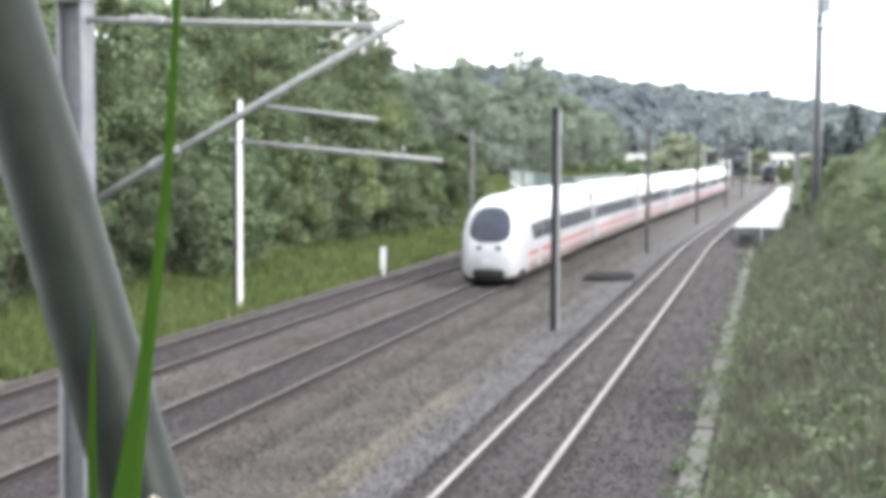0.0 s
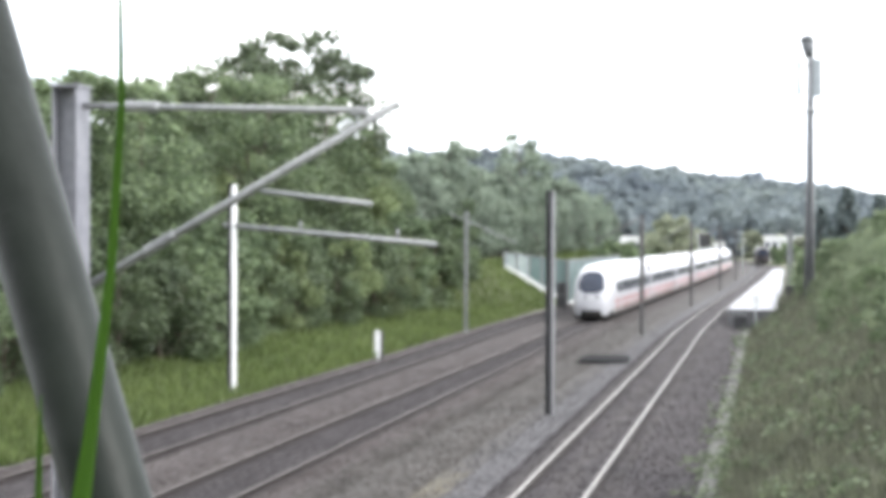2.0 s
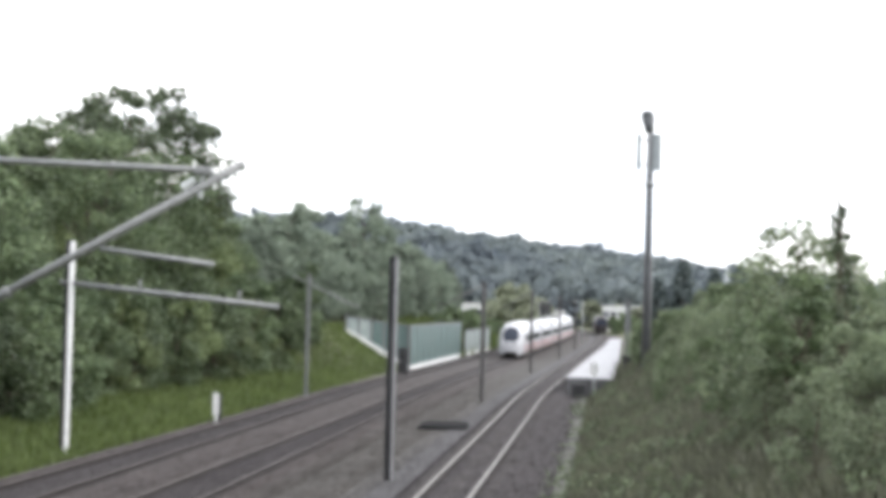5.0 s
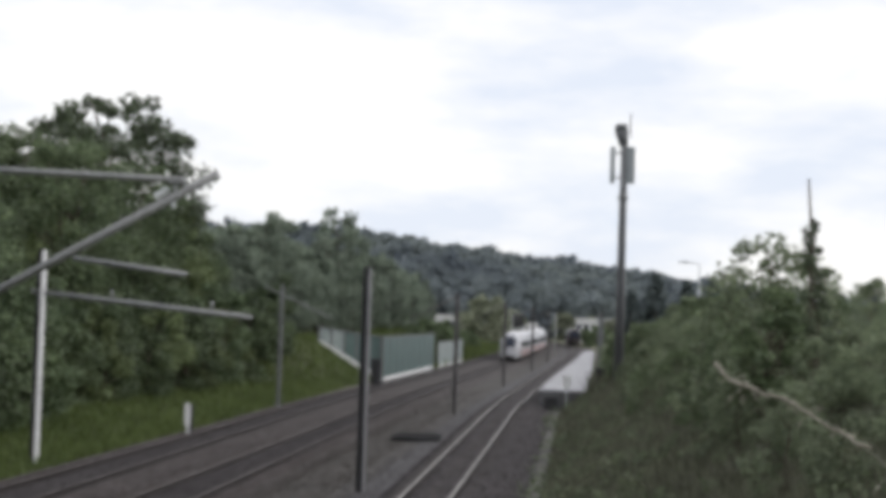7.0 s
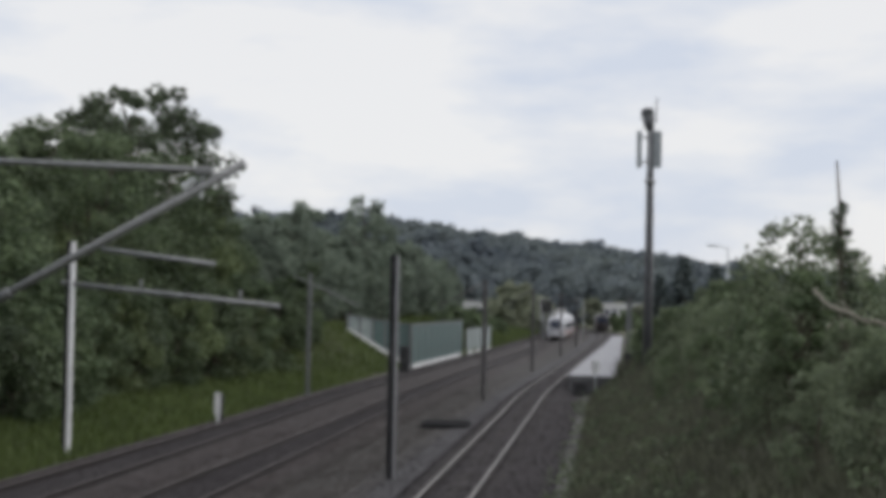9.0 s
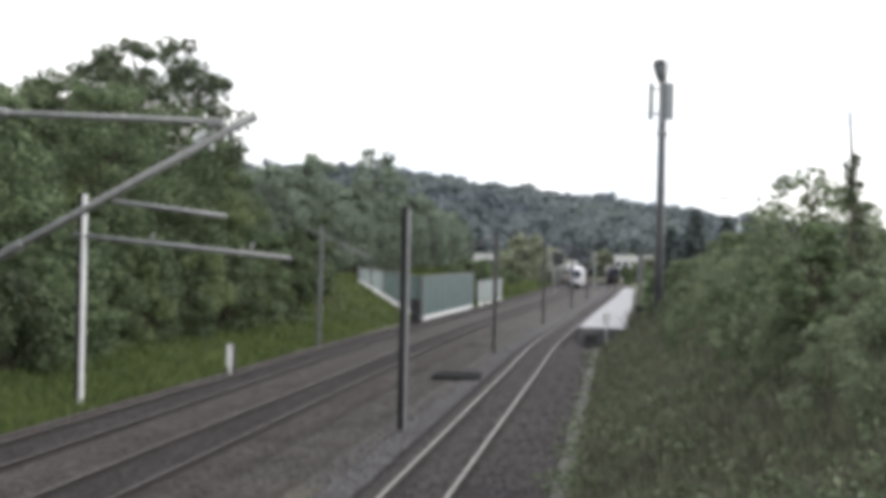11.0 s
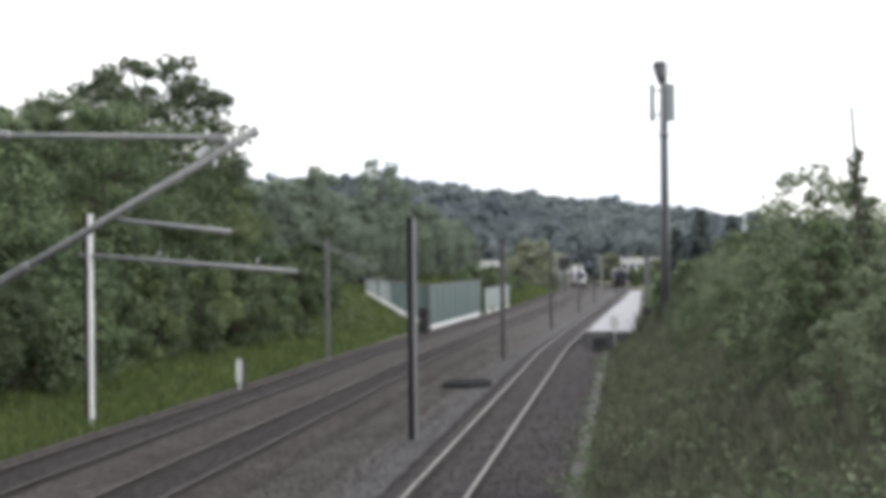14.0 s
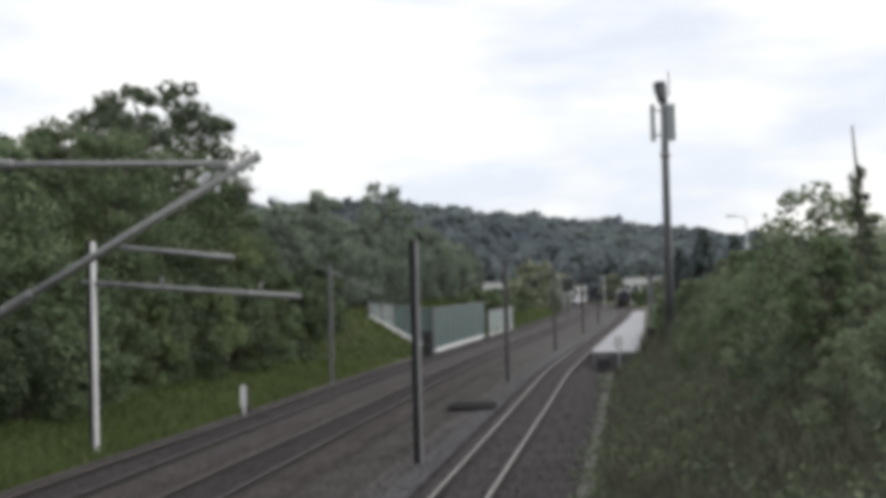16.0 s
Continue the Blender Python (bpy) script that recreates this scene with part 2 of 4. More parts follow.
BED = [(-19.9, -0.54), (-18.6, -0.36), (-17.9, -0.31), (-15.0, -0.33), (-14.3, -0.34), (-13.6, -0.31), (-11.4, -0.315), (-10.6, -0.35), (-9.8, -0.46), (-8.9, -0.42), (-8.0, -0.425), (-7.6, -0.40), (-7.2, -0.40), (-6.8, -0.38), (-6.35, -0.39),
       (-5.9, -0.2), (-5.2, -0.17), (-4.57, -0.19), (-3.9, -0.17), (-3.2, -0.2), (-2.5, -0.42), (-1.0, -0.46)]


NEAR = steps(8, 120, 1.5) + steps(124, 520, 6)


# ---- ground ----
def ground_height(x, y):
    u = x - shift(max(0, y))
    z = -0.55
    if u < -18.6:
        z = -0.5 + 0.17 * min(-18.6 - u, 6) + 0.02 * min(max(0, -24.6 - u), 60)
        rise = max(0.0, min(1.0, (y - 106) / 26)) * max(0.0, min(1.0, (260 - y) / 60))
        z += 0.46 * min(-18.6 - u, 6) * rise * rise * (3 - 2 * rise)
    if u > -1.05:
        z = -0.5 + min(0.66 * (u + 1.05), 5.2 + 0.03 * min(u, 40)) * max(0.25, min(1, 1 - (y - 95) / 160))
    mound = max(0.0, min(1.0, (15.5 - y) / 13.0)) if y > -60 else 0
    return max(z, -0.55 + 4.45 * mound)


def ground():
    xs = [-2500, -1200, -600, -300, -150, -90, -60, -45] + steps(-38, 14, 0.9) + [18, 24, 32, 45, 70, 120, 250, 600, 1200, 2500]
    ys = [-1500, -300, -80, -20, -6] + steps(0, 130, 2) + steps(140, 440, 10) + [520, 700, 1000, 1800, 3500]
    bm = bmesh.new()
    vs = []
    for y in ys:
        row = []
        for x in xs:
            xx = x + shift(max(0, min(y, 440)))
            z = ground_height(xx, min(y, 440))
            if abs(x) < 40:
                z += 0.10 * (noise.noise((xx * 0.5, y * 0.3, 0))) * (1 if (x < -18.6 or x > -1) else 0.2)
            row.append(bm.verts.new((xx, y, z)))
        vs.append(row)
    for a, b in zip(vs, vs[1:]):
        for i in range(len(xs) - 1):
            bm.faces.new((a[i], a[i + 1], b[i + 1], b[i]))
    tagged(mesh_ob("ground", bm, M_GRASS, True), "grassy ground beside the railway cutting", "ground", kind="structure")


ground()
tagged(strip("track_bed_single", [(-7.1, -0.52), (-6.35, -0.42), (-5.9, -0.2), (-5.2, -0.17), (-4.57, -0.19), (-3.9, -0.17), (-3.2, -0.2), (-2.5, -0.42), (-1.0, -0.46)],
             NEAR, M_BROWN, 0.006), "brown ballast bed of the single track", "track bed", kind="structure")


def cant(y):
    """How much higher the outer rail of each main track lies."""
    return 0.12 * (1 - max(0.0, min(1.0, (y - 45) / 30)))


# offset, height, share of the tilt
MAIN_BED = [(-19.9, -0.54, 0), (-18.6, -0.36, 0.9), (-17.9, -0.31, 1), (-17.29, -0.315, 1), (-16.53, -0.32, 0.5), (-15.78, -0.315, 0), (-15.0, -0.33, 0), (-14.3, -0.34, 0.35),
            (-13.6, -0.31, 1), (-12.9, -0.315, 1), (-12.15, -0.32, 0.5), (-11.4, -0.315, 0), (-10.6, -0.35, 0), (-9.8, -0.5, 0)]


def double_bed():
    """Ballast of the two main tracks, tilted under each track with the raised outer rail."""
    profile = MAIN_BED
    bm = bmesh.new()
    r = random.Random(4)
    rows = [[bm.verts.new((u + shift(y), y, z + k * cant(y) + r.uniform(-0.006, 0.006))) for u, z, k in profile] for y in NEAR]
    for a, b in zip(rows, rows[1:]):
        for i in range(len(profile) - 1):
            f = bm.faces.new((a[i], a[i + 1], b[i + 1], b[i]))
            f.material_index = 1 if min(abs((profile[i][0] + profile[i + 1][0]) / 2 + c) for c in (16.53, 12.15)) < 0.7 else 0
    tagged(mesh_ob("track_bed_double", bm, [M_BROWNGREY, M_BROWN], True), "brown-grey ballast bed of the double track", "track bed", kind="structure")


double_bed()
tagged(strip("middle_ground", [(-10.6, -0.5), (-9.8, -0.46), (-8.9, -0.42), (-8.0, -0.43), (-7.1, -0.425)], NEAR, M_BALLAST, 0.008),
       "grey gravel between the tracks", "gravel", kind="structure")
tagged(strip("ochre_verge", [(-8.05, -0.425), (-7.6, -0.40), (-7.2, -0.41)], steps(8, 38, 1.5), M_MOSS, 0.006),
       "ochre weathered gravel strip beside the tracks", "gravel", kind="structure")
tagged(strip("gravel_walk", [(-7.25, -0.40), (-6.8, -0.38), (-6.35, -0.39)], NEAR, M_GRAVEL, 0.005),
       "pale grey gravel walkway along the single track", "path", kind="structure")


# ---- rails and sleepers ----
def rail(name, u, top, raised, label):
    head = 0.044 if top else 0.060
    pts = [(-0.11, -0.17), (-0.11, -0.15), (-0.014, -0.12), (-0.014, -0.045), (-head, -0.035), (-head, -0.006), (-head + 0.01, 0.0),
           (head - 0.01, 0.0), (head, -0.006), (head, -0.035), (0.014, -0.045), (0.014, -0.12), (0.11, -0.15), (0.11, -0.17)]
    bm = bmesh.new()
    rows = [[bm.verts.new((u + a + shift(y), y, top + b + raised * cant(y))) for a, b in pts] for y in NEAR]
    for a, b in zip(rows, rows[1:]):
        for i in range(len(pts) - 1):
            f = bm.faces.new((a[i], a[i + 1], b[i + 1], b[i]))
            f.material_index = 0 if 5 <= i <= 7 else 1
    tagged(mesh_ob(name, bm, [M_RAILDULL if top else M_RAILTOP, M_RAILSIDE]), label, "rail", "railway rails", "structure")


for u, top in ((-4.57, 0.0), (-12.15, -0.15), (-16.53, -0.15)):
    for side in (-0.753, 0.753):
        rail("rail", u + side, top, 1 if top and side < 0 else 0, "worn steel rail with rusty sides" if top else "polished steel rail with rusty sides")


# ---- overhead line masts ----
def mast(x, y, z0, z1, mat, label, wide=0.16, long=0.22, pale=0.0):
    """An H-section mast on a concrete foot."""
    root = empty("catenary_mast", pose(x, y, z0), label, "mast", "catenary masts")
    h = z1 - z0
    w, t = wide, 0.02
    rim = [(-w, -long), (-w + t, -long), (-w + t, -0.01), (w - t, -0.01), (w - t, -long), (w, -long), (w, long), (w - t, long), (w - t, 0.01), (-w + t, 0.01), (-w + t, long), (-w, long)]
    bm = bmesh.new()
    lo, hi = [[bm.verts.new((a, b, z)) for a, b in rim] for z in (0.0, h)]
    for k in range(12):
        bm.faces.new((lo[k], lo[(k + 1) % 12], hi[(k + 1) % 12], hi[k]))
    bm.faces.new(hi)
    bmesh.ops.recalc_face_normals(bm, faces=bm.faces)
    part("shaft", bm, mat, root)
    # added pale box paints the sunlit right side beside a dark, shaded shaft
    if pale:
        part("sunlit_side", box((w - 0.004, -long - 0.012, 0.02), (w + pale, long + 0.012, h), 0.01), M_WHITE if pale > 0.1 else M_SUNLIT_SIDE, root, "pale strip standing for the sunlit side")
    part("foot", box((-0.35, -0.35, -0.5), (0.35, 0.35, 0.06), 0.04), M_CONCRETE, root, "grey concrete foot")
    part("cap_plate", box((-wide - 0.02, -long - 0.02, h), (wide + 0.02, long + 0.02, h + 0.03)), mat, root)
    return root


def add_arm(root, a, b, r, mat, name="arm", label=""):
    o = root.matrix_basis.translation
    return part(name, tube(Vector(a) - o, Vector(b) - o, r, r, 10), mat, root, label, True)


def insulator(root, a, b):
    o = root.matrix_basis.translation
    a, b = Vector(a) - o, Vector(b) - o
    core = part("insulator", tube(a, b, 0.045, 0.045, 10), M_TUBE, root, "grey ribbed insulator", True)
    for i in range(1, 8):
        c = a.lerp(b, i / 8)
        d = (b - a).normalized() * 0.02
        part("shed", tube(c - d, c + d, 0.068, 0.056, 12), M_TUBE, core, "", True)


near_mast = mast(-7.62, 15.8, -0.5, 7.2, M_NEARMAST, "grey galvanised steel catenary mast with a tubular cantilever", 0.15, 0.17)
add_arm(near_mast, (-7.5, 15.8, 7.0), (-4.2, 15.8, 6.9), 0.036, M_TUBE, "top_tube")
add_arm(near_mast, (-7.5, 15.8, 4.94), (-3.85, 15.8, 6.98), 0.046, M_TUBE, "bracket_tube")
insulator(near_mast, (-7.0, 15.8, 6.985), (-6.55, 15.8, 6.971))
insulator(near_mast, (-6.75, 15.8, 5.359), (-6.35, 15.8, 5.583))
part("clamp", box((3.24, -0.06, 7.34), (3.42, 0.06, 7.43), 0.02), M_TUBE, near_mast)
part("hanger", tube((3.3, 0, 7.1), (3.32, 0, 7.36), 0.025), M_GALV, near_mast)
part("support_insulator", tube((3.12, 0, 7.2), (3.24, 0, 7.3), 0.06, 0.045, 10), M_GALV, near_mast, "pale insulator at the arm's end")
left_mast = mast(-19.62, 54, -0.35, 7.5, M_DARK, "pale grey catenary mast with a long double cantilever", 0.08, 0.10, 0.13)
add_arm(left_mast, (-19.9, 54, 6.0), (-11.74, 54, 5.3), 0.095, M_TUBE, "beam")
add_arm(left_mast, (-18.4, 54, 7.25), (-14.16, 54, 6.77), 0.095, M_TUBE, "top_tube")
add_arm(left_mast, (-16.9, 54, 5.74), (-16.9, 54, 6.15), 0.05, M_TUBE, "link")
add_arm(left_mast, (-13.2, 54, 5.42), (-13.2, 54, 5.85), 0.05, M_TUBE, "link")
middle_mast = mast(-7.21, 51, -0.5, 7.1, M_DARK, "grey catenary mast on the gravel walkway, coloured dark with a sunlit right side", 0.10, 0.15, 0.075)

for x, y in ((-18.45, 93.5),):
    m = mast(x, y, -0.45, 7.2, M_TUBE, "pale grey catenary mast on the grass verge", 0.1, 0.12)
    add_arm(m, (x - 1.1, y, 7.1), (x + 3.2, y, 5.2), 0.05, M_TUBE, "bracket_tube")
for y in (94.6, 137.0, 180.0, 222.0):
    x = -7.6 + shift(y)
    m = mast(x, y, -0.5, 7.0, M_MASTDARK, "dull grey catenary mast between the tracks", 0.13, 0.16)
    add_arm(m, (x, y, 6.9), (x - 2.9, y, 5.3), 0.05, M_MASTDARK, "bracket_tube")

mast(1.95, 140, -0.4, 6.4, M_TUBE, "broad pale grey steel mast behind the platform", 0.26, 0.26)


# ---- the white express train ----
PROFILE = [(0.32, 1.22), (0.42, 1.31), (0.55, 1.36), (0.8, 1.395), (1.1, 1.415), (1.6, 1.425), (2.1, 1.42)] + [
    (2.1 + 1.8 * math.sin(a), 1.42 * math.cos(a) ** 0.72 if a < 1.57 else 0.0) for a in [0.12 * k for k in range(1, 13)] + [math.pi / 2]]
NOSE = [(y, 1.72 + 2.18 * (1 - math.exp(-y / 0.66)) if y < 6 else 3.9, 0.66 + 0.34 * (1 - math.exp(-y / 0.42)) if y < 6 else 1.0)
        for y in (0.0, 0.04, 0.1, 0.18, 0.28, 0.4, 0.55, 0.75, 1.0, 1.3, 1.7, 2.2, 2.8, 3.6, 4.7, 6.2)]


def half_width(z):
    return float(np.interp(z, [p[0] for p in PROFILE], [p[1] for p in PROFILE]))


def nose_depth(x, z):
    """How far behind the tip the front surface lies at that place."""
    for i in range(1500):
        y = i * 0.004
        top = float(np.interp(y, [n[0] for n in NOSE], [n[1] for n in NOSE]))
        wide = float(np.interp(y, [n[0] for n in NOSE], [n[2] for n in NOSE]))
        if z < top and abs(x) <= wide * half_width(0.32 + (z - 0.32) * 3.58 / (top - 0.32)):
            return y
    return 6.0


def loft(stations):
    bm = bmesh.new()
    rings = []
    for y, top, wide in stations:
        k = (top - 0.32) / 3.58
        left = [(-w * wide, y, 0.32 + (z - 0.32) * k) for z, w in PROFILE]
        ring = left + [(-x, yy, zz) for x, yy, zz in reversed(left[:-1])]
        rings.append([bm.verts.new(p) for p in ring])
    n = len(rings[0])
    for a, b in zip(rings, rings[1:]):
        for i in range(n):
            bm.faces.new((a[i], a[(i + 1) % n], b[(i + 1) % n], b[i]))
    bm.faces.new(list(reversed(rings[0])))
    bm.faces.new(rings[-1])
    bmesh.ops.recalc_face_normals(bm, faces=bm.faces)
    return bm


def side_panel(y0, y1, z0, z1, side, off=0.006, slant=0.0):
    bm = bmesh.new()
    zs = [z0 + (z1 - z0) * i / 4 for i in range(5)]
    cols = []
    for inset in (off, -0.03):
        rows = [[bm.verts.new((side * (half_width(z) + inset), yy + slant * (z1 - z) / (z1 - z0) * (1 if k == 0 else 0), z)) for k, yy in enumerate((y0, y1))] for z in zs]
        cols.append(rows)
    f, b = cols
    for i in range(4):
        bm.faces.new((f[i][0], f[i][1], f[i + 1][1], f[i + 1][0]))
        for k in (0, 1):
            bm.faces.new((f[i][k], f[i + 1][k], b[i + 1][k], b[i][k]))
    for i in (0, 4):
        bm.faces.new((f[i][0], f[i][1], b[i][1], b[i][0]))
    bmesh.ops.recalc_face_normals(bm, faces=bm.faces)
    return bm


def bogie(root, y):
    bm = box((-1.12, y - 1.7, 0.35), (1.12, y + 1.7, 0.62), 0.05)
    b = part("bogie", bm, M_UNDER, root, "sooty steel bogie")
    for yy in (y - 1.25, y + 1.25):
        for xx in (-0.82, 0.70):
            part("wheel", tube((xx, yy, 0.46), (xx + 0.12, yy, 0.46), 0.46, 0.46, 20), M_UNDER, b)


M_SKIRT = material("dusty_grey_paint", [(0.16, 0.135, 0.125), (0.26, 0.225, 0.21)], 0.6, grain=4, coarse=0.5, bump=0.05)


def car(is_end, label):
    long = 27.4 if is_end else 25.9
    root = empty("train_end_car" if is_end else "train_car", pose(0, 0, 0), label, "train car", "cars of the express train")
    body = part("body", loft(NOSE + [(9, 3.9, 1), (15, 3.9, 1), (21, 3.9, 1), (long - 0.35, 3.9, 1)] if is_end else
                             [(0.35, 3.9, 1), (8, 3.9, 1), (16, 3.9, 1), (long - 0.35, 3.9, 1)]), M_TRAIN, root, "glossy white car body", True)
    first = 6.9 if is_end else 3.0
    for side in (-1, 1):
        part("red_stripe", side_panel(2.4 if is_end else 0.4, long - 0.4, 1.14, 1.34, side, 0.004), M_RED, root, "red stripe under the windows")
        part("lower_stripe", side_panel(2.6 if is_end else 0.4, long - 0.4, 0.80, 0.90, side, 0.004), M_RED, root, "thin red stripe above the skirt")
        part("side_skirt", side_panel(2.6 if is_end else 0.4, long - 0.4, 0.34, 0.74, side, 0.004), M_SKIRT, root, "dusty grey-brown skirt")
        part("window_band", side_panel(4.6 if is_end else 0.45, long - 0.45, 1.82, 2.6, side, 0.003), M_BAND, root, "grey window band")
        y = first
        while y + 1.5 < long - 3.2:
            part("window", side_panel(y, y + 1.45, 1.9, 2.58, side, 0.009), M_WINDOW, root)
            y += 1.9
        for y in ((5.1, long - 2.6) if is_end else (1.1, long - 2.6)):
            d = part("door", side_panel(y, y + 1.05, 0.55, 1.8, side, 0.008), M_TRAIN, root, "white plug door")
            part("pane", side_panel(y + 0.25, y + 0.8, 1.86, 2.56, side, 0.014), M_WINDOW, d)
        if is_end:
            part("cab_window", side_panel(2.9, 4.7, 1.82, 2.55, side, 0.012, 0.9), M_WINDOW, root, "slanted dark cab side window")
    for y in (3.6 if is_end else 3.0, long - 3.4):
        bogie(root, y)
    part("underframe", box((-1.2, 6.2, 0.22), (1.2, long - 6.2, 0.62), 0.05), M_UNDER, root, "dark equipment under the floor")
    part("gangway", box((-1.3, long - 0.4, 0.6), (1.3, long + 0.38, 3.4), 0.12), M_UNDER, root, "dark rubber gangway")
    for y in (8.5, 14.5, 20.0):
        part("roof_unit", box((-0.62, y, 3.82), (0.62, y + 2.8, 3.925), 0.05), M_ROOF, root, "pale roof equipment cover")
    if is_end:
        bm = bmesh.new()
        n, rings = 28, []
        for k in range(7):
            ring = []
            for i in range(n):
                a = 2 * math.pi * i / n
                s = k / 6
                cx, cz = math.copysign(abs(math.cos(a)) ** 0.75, math.cos(a)), math.copysign(abs(math.sin(a)) ** 0.75, math.sin(a))
                x, z = 0.92 * s * cx * (1.0 - 0.12 * s * cz), 2.62 + 0.78 * s * cz
                ring.append(bm.verts.new((x, nose_depth(x, z) - 0.02, z)))
            rings.append(ring)
        for a, b in zip(rings[1:], rings[2:]):
            for i in range(n):
                bm.faces.new((a[i], a[(i + 1) % n], b[(i + 1) % n], b[i]))
        bm.faces.new(rings[1])
        bmesh.ops.delete(bm, geom=rings[0], context="VERTS")
        bmesh.ops.recalc_face_normals(bm, faces=bm.faces)
        part("windscreen", bm, M_WINDOW, root, "dark oval windscreen", True)
        for side in (-1, 1):
            y = nose_depth(0.42 * side, 1.62)
            part("headlight", box((0.42 * side - 0.13, y - 0.03, 1.53), (0.42 * side + 0.13, y + 0.2, 1.70), 0.04), M_DARK, root, "dark lens of a tail lamp")
        part("coupler_hatch", box((-0.35, -0.01, 0.78), (0.35, 0.2, 1.15), 0.06), M_TRAIN, root, "pale coupler hatch")
        bm = bmesh.new()
        rim = [[bm.verts.new((-1.40 * k * math.cos(math.pi * i / 14), 1.6 - (1.80 * k) * math.sin(math.pi * i / 14) ** 0.7, z)) for i in range(15)] for z, k in ((0.06, 0.86), (0.2, 0.95), (0.45, 1.0), (0.62, 0.99), (0.70, 0.95))]
        for lo, hi in zip(rim, rim[1:]):
            for i in range(14):
                bm.faces.new((lo[i], lo[i + 1], hi[i + 1], hi[i]))
        bm.faces.new(rim[-1])
        bm.faces.new(list(reversed(rim[0])))
        part("plough", bm, M_UNDER, root, "dark rounded snow plough under the nose", True)
        part("skirt", box((-1.2, 1.2, 0.15), (1.2, 2.1, 0.5), 0.05), M_UNDER, root)
    return root


tail_car = car(True, "white end car of an express train with oval windscreen")
train_cars = [(tail_car, 0.0, 27.4)]
first_car = car(False, "white middle car of an express train with red stripe")
train_cars.append((first_car, 27.4, 25.9))
for i in range(1, 6):
    train_cars.append((copy_thing(first_car, pose(0, 0, 0)), 27.4 + 25.9 * i, 25.9))


# ---- plants ----
def leaf_mesh(name, centres, radii, per, size, seed, mat, flat=0.75, hang=0.0, ruffle=0.75):
    """Many small leaf sprays round the given centres, most of them near the rim of each clump."""
    g = np.random.default_rng(seed)
    c = np.repeat(np.asarray(centres, float), per, 0)
    r = np.repeat(np.asarray(radii, float), per)[:, None]
    d = g.normal(size=c.shape)
    d /= np.linalg.norm(d, axis=1, keepdims=True)
    rad = g.uniform(0.25, 1.0, (len(c), 1)) ** 0.5 * g.uniform(0.8, 1.15, (len(c), 1))
    p = c + d * rad * r * np.array([1, 1, flat])
    n = d + g.normal(size=d.shape) * ruffle + np.array([0, 0, 0.35])
    n /= np.linalg.norm(n, axis=1, keepdims=True)
    a = np.cross(n, g.normal(size=n.shape))
    a /= np.linalg.norm(a, axis=1, keepdims=True)
    b = np.cross(n, a)
    s = size * g.uniform(0.55, 1.4, (len(c), 1))
    v = np.stack([p - a * s, p - b * s * 0.55 + n * s * 0.12, p + a * s, p + b * s * 0.55 + n * s * 0.12], 1)
    v[:, :, 2] -= hang * s
    me = bpy.data.meshes.new(name)
    k = len(p)
    me.vertices.add(4 * k)
    me.vertices.foreach_set("co", v.reshape(-1))
    me.loops.add(4 * k)
    me.loops.foreach_set("vertex_index", np.arange(4 * k, dtype=np.int32))
    me.polygons.add(k)
    me.polygons.foreach_set("loop_start", np.arange(0, 4 * k, 4, dtype=np.int32))
    me.update(calc_edges=True)
    me.validate()
    me.materials.append(mat)
    return me


def tree(name, seed, height, radius, base, clumps, per, size, mat, label, category="tree", group="", trunk=0.16, gap=0.0, spire=0.0, clump=1.0):
    rng = random.Random(seed)
    root = empty(name, pose(0, 0, 0), label, category, group)
    centres, radii = [], []
    while len(centres) < clumps:
        h = rng.random() if not spire else (len(centres) + 0.5) / clumps
        z = base + (height - base) * h
        env = radius * (max(0.12, math.sin(math.pi * (0.12 + 0.80 * h ** 0.8))) ** 0.7 if not spire else (1 - h) ** 0.8 + 0.05)
        a, q = rng.uniform(0, 2 * math.pi), rng.uniform(0.35, 1.0) ** 0.5
        r = rng.uniform(0.28, 0.52) * radius * (0.6 if h > 0.85 else 0.85) * (0.7 if spire else 1) * clump
        env = max(0.05, env - 0.35 * r)
        p = (math.cos(a) * q * env * rng.uniform(0.85, 1.15), math.sin(a) * q * env, z - 0.3 * r)
        if gap and any((p[0] - c[0]) ** 2 + (p[1] - c[1]) ** 2 + (p[2] - c[2]) ** 2 < (gap * radius) ** 2 for c in centres) and rng.random() < 0.93:
            continue
        centres.append(p)
        radii.append(r)
    bm = bmesh.new()
    pts = [Vector((0, 0, -0.5))]
    for i in range(1, 6):
        pts.append(Vector((rng.uniform(-0.12, 0.12) * i * 0.5, rng.uniform(-0.12, 0.12) * i * 0.5, height * 0.9 * i / 5)))
    for i in range(5):
        add_tube(bm, pts[i], pts[i + 1], trunk * (1 - i / 5.6), trunk * (1 - (i + 1) / 5.6), 7)
    for c in centres[::max(1, len(centres) // 14)]:
        z0 = max(0.3, c[2] - rng.uniform(0.8, 2.0) - 0.15 * height * 0.2)
        add_tube(bm, (0, 0, min(z0, height * 0.8)), c, trunk * 0.38, trunk * 0.1, 5)
    part("trunk", bm, M_BARK, root)
    crown = new("crown", leaf_mesh("crown", centres, radii, per, size, seed, mat))
    crown.parent = root
    return root


